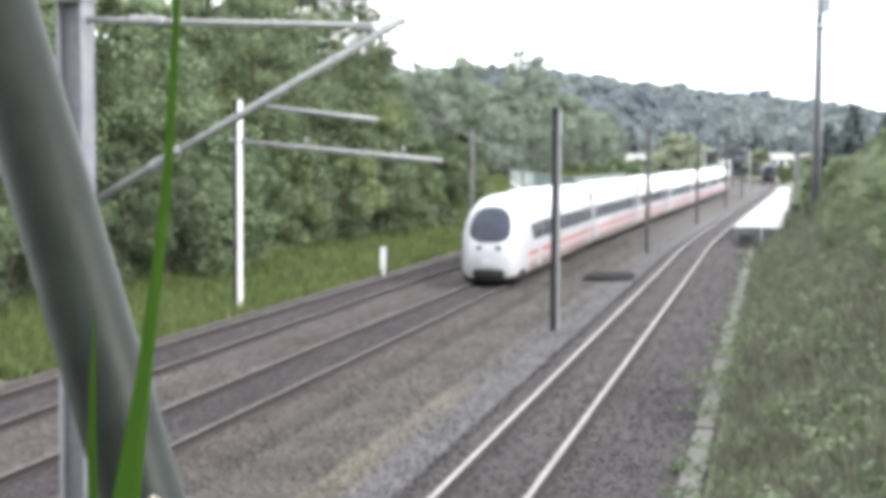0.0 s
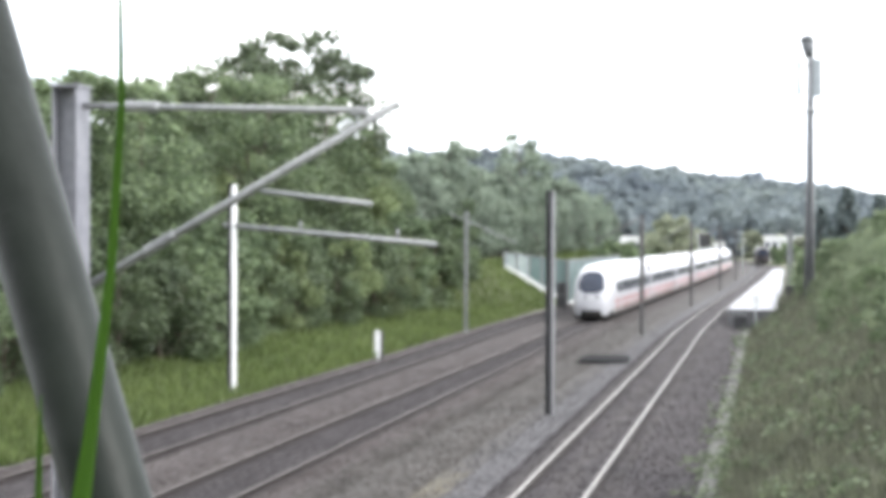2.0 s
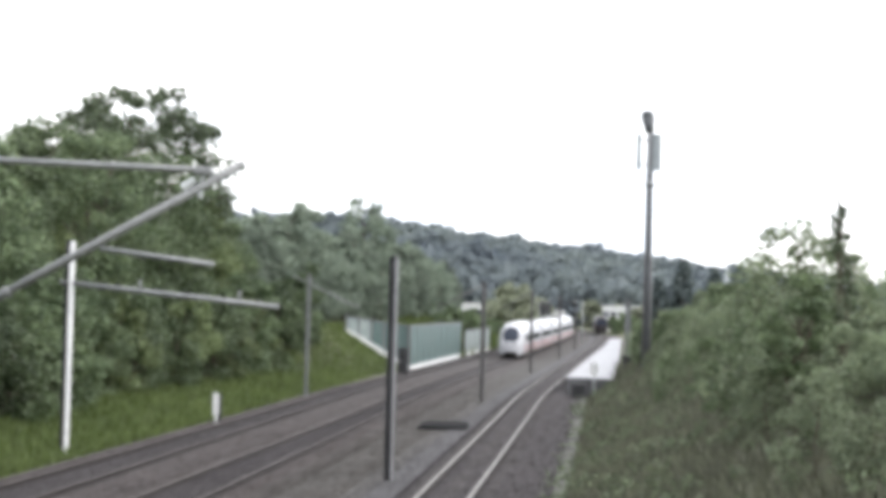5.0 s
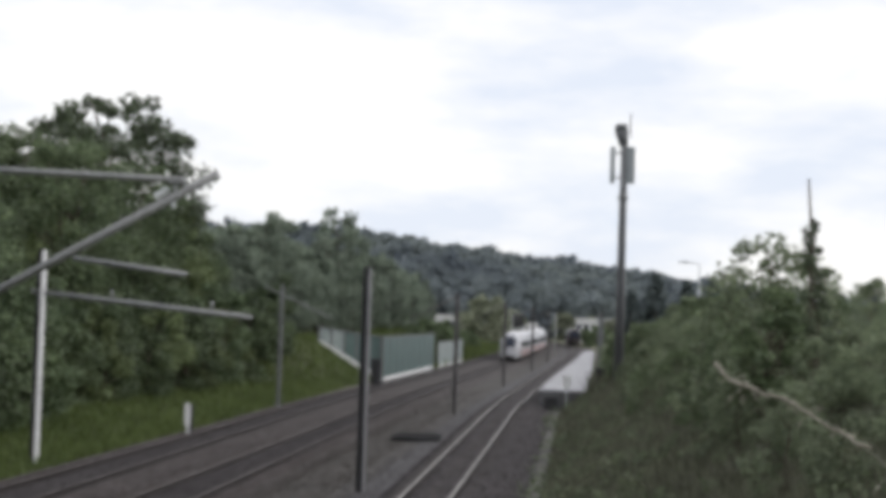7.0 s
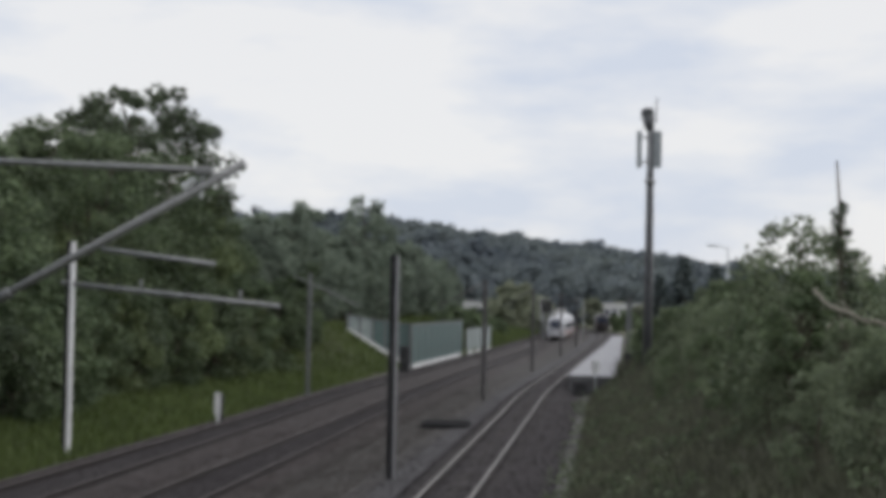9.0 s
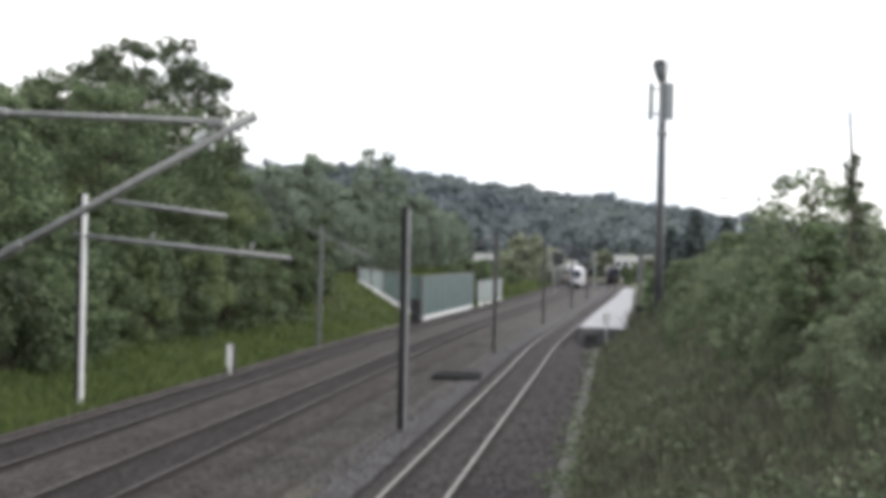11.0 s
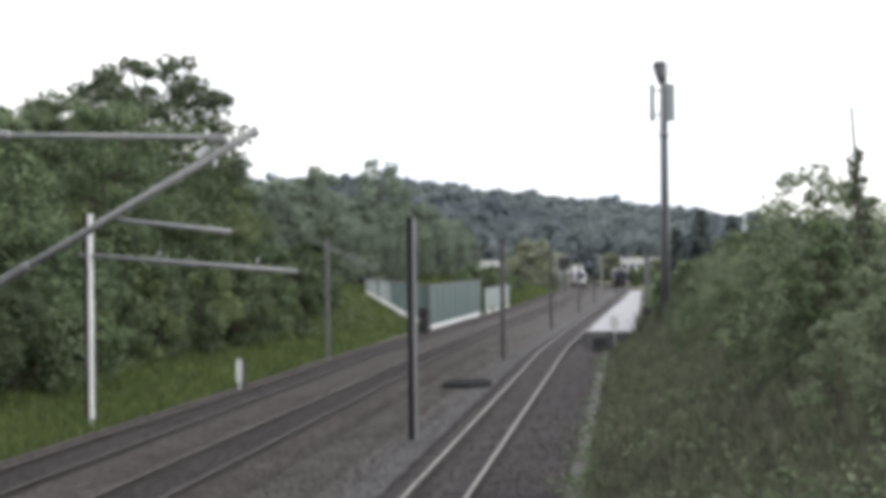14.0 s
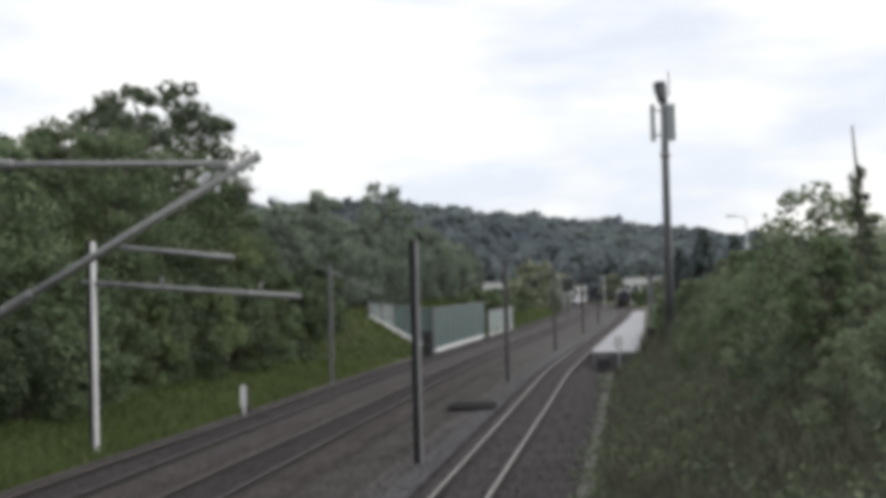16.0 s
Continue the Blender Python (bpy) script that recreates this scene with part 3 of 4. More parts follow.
def scatter(protos, spots, seed):
    """The first spots take the built plants themselves, the rest take copies."""
    rng = random.Random(seed)
    used = set()
    for i, (x, y, z, s) in enumerate(spots):
        k = i if i < len(protos) else rng.randrange(len(protos))
        m = pose(x, y, z, 0, 0, rng.uniform(0, 360))
        ob = protos[k]
        if k in used:
            ob = copy_thing(ob, m)
        else:
            used.add(k)
            ob.matrix_basis = m
        ob.scale = (s * rng.uniform(0.9, 1.1), s * rng.uniform(0.9, 1.1), s)


def at(u, y):
    x = u + shift(y)
    return x, y, ground_height(x, y) - 0.05


rng = random.Random(5)
hedge = [tree("shrub", 10 + i, 5.2 + 0.6 * i, 2.3, 0.4, 34, 175, 0.115, (M_LEAF, M_LEAF_YELLOW, M_LEAF, M_LEAF)[i],
              "dense green shrub at the edge of the wood", "shrub", "shrubs along the wood's edge", 0.07) for i in range(4)]
spots = []
for y in steps(30, 122, 2.7):
    x, yy, z = at(-24.6 + rng.uniform(-0.7, 0.7), y + rng.uniform(-0.7, 0.7))
    spots.append((x, yy, z, rng.uniform(0.7, 1.05)))
scatter(hedge, spots, 1)
forest = [tree("broadleaf_tree", 30 + i, 12.0 + 0.7 * i, 3.3 + 0.15 * i, 2.2, 46, 205, 0.15, (M_LEAF, M_LEAF, M_LEAF, M_LEAF_YELLOW, M_LEAF)[i],
               "tall leafy green broadleaf tree in the wood", "tree", "trees of the wood", 0.17) for i in range(5)]
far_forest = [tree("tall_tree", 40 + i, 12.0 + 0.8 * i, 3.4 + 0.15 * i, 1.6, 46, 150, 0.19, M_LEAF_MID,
                   "tall green tree in the farther wood, paled for haze", "tree", "trees of the farther wood", 0.17) for i in range(4)]
spots, far_spots = [], []
for u, d, s in ((-28.5, 4.3, 0.93), (-33.5, 5.0, 1.0), (-40.0, 6.5, 1.02)):
    for y in steps(34 if u > -35 else 52, 235, d):
        x, yy, z = at(u + rng.uniform(-1.2, 1.2), y + rng.uniform(-1.2, 1.2))
        (spots if y < 112 else far_spots).append((x, yy, z, s * rng.uniform(0.82, 1.08) * (0.93 if y < 63 else 1.0 if y < 95 else 0.9 if y < 112 else 0.76)))
for y in steps(112, 236, 4.6):
    x, yy, z = at(-26.6 + rng.uniform(-0.8, 0.8) - (1.6 if 120 < y < 150 else 0), y)
    far_spots.append((x, yy, z, rng.uniform(0.50, 0.70)))
spots += [(-34.8, 84, 0.4, 0.98), (-33.2, 80, 0.4, 0.94), (-36.2, 88, 0.4, 0.96), (-36.8, 86, 0.4, 0.92), (-34.0, 86.5, 0.4, 0.92), (-38.0, 93, 0.4, 0.99), (-35.6, 85, 0.4, 0.88), (-32, 76, 0.4, 0.87), (-33.5, 88, 0.4, 1.05), (-31, 63, 0.4, 0.83), (-34, 97, 0.4, 1.01)]
# added trees behind the camera, never in view, to shade pole and near mast
spots += [(-6.0, -5.5, 3.6, 0.85), (-1.5, -7.0, 3.6, 0.9), (3.5, -7.5, 3.6, 0.85), (-10.5, -3.5, 3.0, 0.8), (8.0, -6.0, 3.8, 0.85)]
scatter(forest, spots, 2)
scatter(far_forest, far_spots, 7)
big = tree("oak_tree", 61, 19.6, 7.3, 8.8, 185, 100, 0.19, M_LEAF_DARK, "dark spreading tree standing above the wood with gaps in its crown", "tree", "", 0.34, 0.17, 0.0, 0.43)
big.matrix_basis = pose(-32.8, 103, 0.4)
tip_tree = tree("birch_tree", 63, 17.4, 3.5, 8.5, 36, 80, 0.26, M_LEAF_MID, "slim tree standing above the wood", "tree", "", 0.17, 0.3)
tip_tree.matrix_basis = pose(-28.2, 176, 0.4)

bank = [tree("bank_shrub", 80 + i, 3.0 + 0.5 * i, 1.7, 0.1, 30, 110, 0.085, (M_LEAF_BANK, M_LEAF_BANK, M_LEAF, M_LEAF_BANK)[i],
             "bushy green shrub on the cutting slope", "shrub", "shrubs on the slope", 0.05) for i in range(4)]
spots = []
for y in steps(25, 104, 2.6):
    for u in ((4.4, 6.2, 9.0) if y < 58 else (3.4, 5.8, 9.0)):
        if (y < 33 and u < 4) or (y > 88 and u < 3):
            continue
        x, yy, z = at(u + rng.uniform(-0.9, 0.9), y + rng.uniform(-1.2, 1.2))
        want = (0.55 if u < 5 else 0.44 if y < 62 and u > 5.4 else 0.75) * rng.uniform(0.75, 1.15) * (1.0 if y < 66 else 0.8)
        spots.append((x, yy, z, want))
for y in steps(104, 215, 6):
    for u in (2.4, 4.6, 7.2, 10.4):
        x, yy, z = at(u + rng.uniform(-0.6, 0.6), y)
        spots.append((x, yy, z, rng.uniform(0.55, 0.85)))
scatter(bank, spots, 3)
spire = tree("young_spruce", 95, 5.0, 0.9, 0.2, 40, 44, 0.06, M_LEAF_DARK, "slender dark young tree with a bare leading shoot", "tree", "", 0.045, 0, 1.0)
spire.matrix_basis = pose(5.12, 34.5, 2.98)
part("leading_shoot", tube((0, 0, 4.2), (-0.12, 0, 5.9), 0.04, 0.02, 6), M_BARK, spire)
tall_bush = tree("hazel_bush", 97, 4.6, 1.9, 0.3, 44, 80, 0.085, M_LEAF_BANK, "tall green bush on the slope", "shrub", "", 0.06, 0.2)
tall_bush.matrix_basis = pose(4.4, 36, 3.1)
dark_bush = tree("elder_bush", 98, 3.3, 0.85, 1.2, 26, 110, 0.07, M_LEAF, "rounded dark green bush on the slope", "shrub", "", 0.05)
dark_bush.matrix_basis = pose(4.17, 33.6, 3.05)
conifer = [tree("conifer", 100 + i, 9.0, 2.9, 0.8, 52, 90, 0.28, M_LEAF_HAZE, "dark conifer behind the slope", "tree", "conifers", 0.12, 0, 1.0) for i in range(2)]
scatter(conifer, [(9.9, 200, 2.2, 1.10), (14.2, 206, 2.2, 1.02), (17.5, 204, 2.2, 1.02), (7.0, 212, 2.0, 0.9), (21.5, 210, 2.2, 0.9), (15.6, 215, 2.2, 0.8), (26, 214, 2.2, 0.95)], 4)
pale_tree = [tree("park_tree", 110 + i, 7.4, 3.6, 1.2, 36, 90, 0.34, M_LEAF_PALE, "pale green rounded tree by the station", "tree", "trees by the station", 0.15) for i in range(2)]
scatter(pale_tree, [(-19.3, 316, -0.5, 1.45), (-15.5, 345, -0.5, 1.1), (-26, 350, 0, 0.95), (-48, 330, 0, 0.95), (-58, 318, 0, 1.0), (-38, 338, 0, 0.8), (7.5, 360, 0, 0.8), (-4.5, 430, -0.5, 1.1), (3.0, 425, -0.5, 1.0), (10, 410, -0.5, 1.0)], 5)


def blades(name, spots_, size, seed, mat, label):
    """Grass: narrow upright triangles, as one sward."""
    g = np.random.default_rng(seed)
    p = np.asarray(spots_, float)
    k = len(p)
    a = g.uniform(0, 2 * math.pi, k)
    h = size * g.uniform(0.5, 1.5, k)
    w = h * g.uniform(0.05, 0.12, k)
    lean = g.normal(0, 0.35, (k, 2)) * h[:, None]
    d = np.stack([np.cos(a) * w, np.sin(a) * w, 0 * w], 1)
    v = np.stack([p - d, p + d, p + np.stack([lean[:, 0], lean[:, 1], h], 1)], 1)
    me = bpy.data.meshes.new(name)
    me.vertices.add(3 * k)
    me.vertices.foreach_set("co", v.reshape(-1))
    me.loops.add(3 * k)
    me.loops.foreach_set("vertex_index", np.arange(3 * k, dtype=np.int32))
    me.polygons.add(k)
    me.polygons.foreach_set("loop_start", np.arange(0, 3 * k, 3, dtype=np.int32))
    me.update(calc_edges=True)
    me.materials.append(mat)
    tagged(new(name, me), label, "grass", kind="stuff")


g_spots = []
for _ in range(85000):
    y = 36 + 140 * rng.random() ** 1.5
    u = -18.9 - (5.4 if y < 100 else 7.5) * rng.random()
    g_spots.append(at(u, y))
blades("verge_grass", g_spots, 0.38, 1, M_BLADE, "lush green grass on the verge")
g_spots = []
for _ in range(80000):
    y = 15 + 90 * rng.random() ** 1.5
    u = -1.0 + 9 * rng.random() ** 1.1
    g_spots.append(at(u, y))
blades("slope_grass", g_spots, 0.30, 2, M_WEEDS, "rough grass and weeds on the cutting slope")

g_spots = []
for _ in range(26000):
    y = rng.uniform(100, 235)
    g_spots.append(at(0.4 + 11 * rng.random(), y))
blades("far_slope_grass", g_spots, 0.7, 3, M_WEEDS, "rough tall grass behind the platform")
g_spots = []
for _ in range(30000):
    y = rng.uniform(170, 345)
    g_spots.append(at(-18.2 - 26 * rng.random() ** 1.4, y))
blades("station_grass", g_spots, 0.8, 4, M_BLADE, "tall green grass towards the station")

c_spots, c_size = [], []
for _ in range(480):
    y = 17 + 85 * rng.random() ** 1.5
    u = -0.6 + 7.5 * rng.random() if rng.random() < 0.8 else rng.uniform(-1.75, -0.8)
    x, yy, z = at(u, y)
    c_spots.append((x, yy, z + 0.12))
    c_size.append(rng.uniform(0.25, 0.75))
tagged(new("slope_weeds", leaf_mesh("slope_weeds", c_spots, c_size, 60, 0.085, 21, M_WEEDGREEN, 0.55)), "patches of pale green weeds on the cutting slope", "weeds", kind="stuff")


def stones(name, bands, count, size, seed, mat, label, reach=120):
    """Loose angular stones, each a skewed octahedron, strewn over bands (offset from, to)."""
    g = np.random.default_rng(seed)
    y = 16.5 + reach * (g.random(count) * g.random(count)) ** 1.1
    b = np.asarray(bands)[g.integers(0, len(bands), count)]
    u = b[:, 0] + (b[:, 1] - b[:, 0]) * g.random(count)
    p = np.stack([u + np.array([shift(v) for v in y]), y, np.interp(u, [q[0] for q in BED], [q[1] for q in BED]) + np.interp(u, [q[0] for q in MAIN_BED], [q[2] for q in MAIN_BED]) * np.array([cant(v) for v in y])
                  + 0.008 * g.normal(size=count)], 1)
    d = np.array([(1, 0, 0), (0, 1, 0), (-1, 0, 0), (0, -1, 0), (0, 0, 0.7), (0, 0, -0.7)], float)
    v = p[:, None, :] + d[None] * (size * g.uniform(0.5, 1.3, (count, 6, 1))) + 0.25 * size * g.normal(size=(count, 6, 3))
    tri = np.array([(0, 1, 4), (1, 2, 4), (2, 3, 4), (3, 0, 4), (1, 0, 5), (2, 1, 5), (3, 2, 5), (0, 3, 5)])
    f = (np.arange(count)[:, None, None] * 6 + tri[None]).reshape(-1)
    me = bpy.data.meshes.new(name)
    me.vertices.add(count * 6)
    me.vertices.foreach_set("co", v.reshape(-1))
    me.loops.add(len(f))
    me.loops.foreach_set("vertex_index", f.astype(np.int32))
    me.polygons.add(len(f) // 3)
    me.polygons.foreach_set("loop_start", np.arange(0, len(f), 3, dtype=np.int32))
    me.update(calc_edges=True)
    me.materials.append(mat)
    tagged(new(name, me), label, "gravel", kind="stuff")


M_STONE = material("loose_stone", [(0.046, 0.042, 0.039), (0.080, 0.073, 0.068)], 0.9, grain=8, coarse=0.6, bump=0.3, island=0.35)
M_STONE_BROWN = material("rusty_stone", [(0.0275, 0.0242, 0.0255), (0.054, 0.048, 0.0505)], 0.9, grain=8, coarse=0.6, bump=0.3, island=0.5)
stones("loose_gravel", [(-10.6, -8.0)], 27000, 0.045, 31, M_STONE, "loose grey gravel strewn between the tracks")
M_STONE_OCHRE = material("ochre_stone", [(0.058, 0.050, 0.041), (0.097, 0.083, 0.065)], 0.9, grain=8, coarse=0.6, bump=0.3, island=0.3)
M_STONE_PALE = material("pale_stone", [(0.058, 0.055, 0.058), (0.093, 0.089, 0.094)], 0.9, grain=8, coarse=0.6, bump=0.3, island=0.35)
stones("ochre_gravel", [(-8.2, -7.3), (-8.8, -7.0)], 3600, 0.04, 33, M_STONE_OCHRE, "ochre stained gravel beside the walkway", 24)
stones("walkway_gravel", [(-7.3, -6.4), (-7.9, -6.2)], 11000, 0.038, 34, M_STONE_PALE, "pale grey gravel on the walkway")
stones("ballast_stones", [(-6.35, -3.7), (-3.7, -1.1), (-17.2, -15.85), (-12.8, -11.5)], 60000, 0.042, 32, M_STONE_BROWN, "brown ballast stones round the sleepers")
M_STONE_BED = material("brown_grey_stone", [(0.040, 0.033, 0.032), (0.067, 0.056, 0.054)], 0.9, grain=8, coarse=0.6, bump=0.3, island=0.4)
stones("main_line_stones", [(-18.4, -17.35), (-15.7, -14.3), (-14.3, -12.95), (-11.35, -10.6)], 34000, 0.042, 35, M_STONE_BED, "brown-grey ballast stones of the main tracks")


# ---- the wooded hill in the distance ----
def hill_top(x):
    return float(np.interp(x, [-400, -160, -95, -60, -25, 15, 60, 140, 400], [26, 29, 29.5, 24.5, 20.5, 15.5, 9, 4, 1]))


def hill():
    bm = bmesh.new()
    xs, ys = steps(-420, 420, 20), steps(440, 900, 20)
    vs = [[bm.verts.new((x, y, -0.6 + hill_top(x * 600 / max(y, 500)) * min(1, (y - 440) / 150))) for x in xs] for y in ys]
    for a, b in zip(vs, vs[1:]):
        for i in range(len(xs) - 1):
            bm.faces.new((a[i], a[i + 1], b[i + 1], b[i]))
    tagged(mesh_ob("hill", bm, M_GRASS, True), "wooded hillside in the distance", "hill", kind="structure")
    r = random.Random(9)
    centres, radii = [], []
    for _ in range(1700):
        y = r.uniform(446, 640)
        x = r.uniform(-0.28, 0.22) * y
        z = -0.6 + hill_top(x * 600 / max(y, 500)) * min(1, (y - 440) / 150)
        tall = r.uniform(8.6, 11.4) + (r.uniform(1.5, 3.5) if r.random() < 0.12 else 0.0)
        for k in range(4):
            s = (k + 0.6) / 4
            centres.append((x + r.uniform(-1.6, 1.6), y + r.uniform(-1.6, 1.6), z + tall * s))
            radii.append(r.uniform(3.0, 4.4) * (1.15 - 0.5 * s))
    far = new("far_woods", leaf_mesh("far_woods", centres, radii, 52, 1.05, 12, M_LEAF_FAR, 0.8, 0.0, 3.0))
    tagged(far, "dense distant wood covering the hillside, tinted for haze", "wood", kind="stuff")


hill()


# ---- telecom tower, station and barriers ----
M_PANEL = material("bluish_grey_plastic", [(0.21, 0.235, 0.25), (0.30, 0.325, 0.34)], 0.6, grain=5, coarse=1, bump=0)
M_HEAD = material("grey_antenna_plastic", [(0.06, 0.065, 0.07), (0.10, 0.105, 0.115)], 0.6, grain=5, coarse=1, bump=0)


def telecom_tower(x, y):
    z = 1.0
    root = empty("telecom_mast", pose(x, y, z), "slim grey telecom mast with antenna panels at its head", "mast")
    part("pole", tube((0, 0, -1), (0, 0, 16.4), 0.34, 0.22, 16), material("mast_grey", [(0.135, 0.14, 0.15), (0.20, 0.205, 0.215)], 0.55, 0.1, grain=6, coarse=0.6, bump=0.1), root, "", True)
    part("collar", tube((0, 0, 12.6), (0, 0, 12.9), 0.34, 0.30, 16), M_TUBE, root, "", True)
    for px, wide in ((-0.74, 0.16), (0.44, 0.26)):
        pn = part("antenna_panel", box((px - wide, -0.42, 13.6), (px + wide, -0.18, 16.0), 0.05), M_PANEL, root, "pale grey antenna panel")
        for zz in (14.0, 15.6):
            part("bracket", tube((px, -0.25, zz), (0, 0, zz), 0.05), M_DARK, pn)
    part("antenna_panel", box((-0.2, 0.2, 13.6), (0.2, 0.42, 16.0), 0.05), M_GALV, root, "pale grey antenna panel")
    bm = tube((-0.05, 0, 16.1), (-0.22, 0, 17.1), 0.28, 0.44, 14)
    add_tube(bm, (-0.22, 0, 17.1), (-0.26, 0, 17.5), 0.44, 0.36, 14)
    part("head_drum", bm, M_HEAD, root, "dark drum antenna at the top", True)
    part("lightning_rod", tube((0.35, 0, 16.6), (0.35, 0, 18.2), 0.04), M_DARK, root)
    for k in (-0.14, 0.0, 0.14):
        part("cable", tube((k, -0.36, 0.0), (k * 0.6, -0.24, 13.4), 0.03, 0.03, 6), M_DARK, root)
    return root


telecom_tower(2.6, 100)


def street_lamp(x, y, z, h, label):
    root = empty("street_lamp", pose(x, y, z), label, "lamp", "street lamps")
    part("post", tube((0, 0, -0.3), (0, 0, h), 0.09, 0.06, 10), M_GALV, root, "", True)
    part("arm", tube((0, 0, h - 0.03), (-0.9, 0, h + 0.12), 0.04), M_GALV, root, "", True)
    part("lamp_head", box((-1.6, -0.16, h + 0.05), (-0.8, 0.16, h + 0.2), 0.05), M_GALV, root)
    return root


street_lamp(9.2, 120, 3.2, 7.1, "grey street lamp behind the cutting slope")
for x, y in ((-13.2, 300), (-19.5, 325), (-4.0, 255)):
    street_lamp(x, y, -0.5, 7.0, "pale platform lamp by the station tracks")


def railway_signal(x, y):
    root = empty("railway_signal", pose(x, y, -0.5), "dark light signal on a pale mast beside the main track", "signal", "railway signals")
    part("mast", tube((0, 0, -0.3), (0, 0, 7.4), 0.13, 0.11, 10), M_GALV, root, "pale steel mast", True)
    board_ = part("board", box((-0.5, -0.32, 4.6), (0.5, -0.2, 7.0), 0.06), M_DARK, root, "dark signal board")
    for k, z in ((-0.2, 6.5), (0.2, 6.0), (-0.2, 5.4), (0.2, 5.0)):
        part("lamp_hood", tube((k, -0.48, z), (k, -0.3, z), 0.14, 0.12, 12), M_UNDER, board_, "", True)
    part("ladder", box((-0.2, 0.16, 0.0), (0.2, 0.2, 6.6), 0.01), M_TUBE, root)
    part("foot", box((-0.35, -0.35, -0.4), (0.35, 0.35, 0.1), 0.03), M_CONCRETE, root, "grey concrete foot")


railway_signal(-10.9, 262)
railway_signal(-15.6 + shift(300), 300)


def platform():
    """The pale concrete platform beside the single track."""
    edge = [(u + 0.0, z) for u, z in ((-2.75, -0.55), (-2.75, 0.66), (-2.82, 0.66), (-2.82, 0.76), (-2.2, 0.77), (-1.7, 0.77), (0.6, 0.76), (0.6, -0.3))]
    ys = steps(105, 248, 2)
    bm = bmesh.new()
    rows = [[bm.verts.new(((u if u < 0.5 else 0.6 - 1.7 * min(1, (y - 105) / 120)) + shift(y), y, z)) for u, z in edge] for y in ys]
    for a, b in zip(rows, rows[1:]):
        for i in range(len(edge) - 1):
            bm.faces.new((a[i], a[i + 1], b[i + 1], b[i]))
    bmesh.ops.recalc_face_normals(bm, faces=bm.faces)
    tagged(mesh_ob("platform", bm, M_PLATFORM), "pale concrete station platform beside the single track", "platform", kind="structure")


platform()
x = shift(105)
tagged(mesh_ob("platform_end_wall", box((-2.73 + x, 104.75, -0.6), (0.61 + x, 105.0, 0.72), 0.02), material("stained_concrete", [(0.07, 0.07, 0.075), (0.14, 0.14, 0.145)], 0.9, grain=4, coarse=0.6, bump=0.2)), "grey stained end wall of the platform", "wall", kind="structure")
sign = empty("platform_sign", pose(-0.75, 101, -0.45), "pale sign post at the foot of the platform", "sign")
part("post", tube((0, 0, 0), (0, 0, 2.35), 0.06, 0.06), M_GALV, sign, "", True)
part("board", box((-0.28, -0.05, 1.6), (0.28, 0.0, 2.4), 0.02), M_WHITE, sign, "plain pale board")
box_ = empty("relay_cabinet", pose(-1.75, 102.5, -0.47), "dark steel relay cabinet in front of the platform", "cabinet")
part("body", box((-0.45, -0.25, 0), (0.45, 0.25, 0.85), 0.03), M_DARK, box_)
part("lid", box((-0.5, -0.3, 0.85), (0.5, 0.3, 0.93), 0.02), M_DARK, box_)


def steel_cabinet(x, y, z, w, d, h, label):
    root = empty("steel_cabinet", pose(x, y, z), label, "cabinet")
    part("plinth", box((-w / 2 - 0.05, -d / 2 - 0.05, -0.3), (w / 2 + 0.05, d / 2 + 0.05, 0.12), 0.02), M_CONCRETE, root, "grey concrete plinth")
    part("body", box((-w / 2, -d / 2, 0.12), (w / 2, d / 2, h), 0.03), M_DARK, root)
    part("lid", box((-w / 2 - 0.06, -d / 2 - 0.06, h), (w / 2 + 0.06, d / 2 + 0.06, h + 0.07), 0.02), M_DARK, root)
    for k in (-1, 1):
        door = part("door", box((k * w / 4 - w / 4 + 0.02, -d / 2 - 0.02, 0.2), (k * w / 4 + w / 4 - 0.02, -d / 2 + 0.01, h - 0.06), 0.008), M_DARK, root)
        part("handle", box((-0.02 - 0.06 * k, -d / 2 - 0.05, h * 0.5), (0.02 - 0.06 * k, -d / 2 - 0.01, h * 0.62), 0.006), M_TUBE, door)


steel_cabinet(-16.75, 126.0, -0.5, 0.8, 0.6, 2.3, "tall dark steel cabinet before the noise barrier")
steel_cabinet(1.45 + shift(113), 113.0, -0.4, 1.0, 0.7, 2.5, "dark steel control cabinet beside the platform")


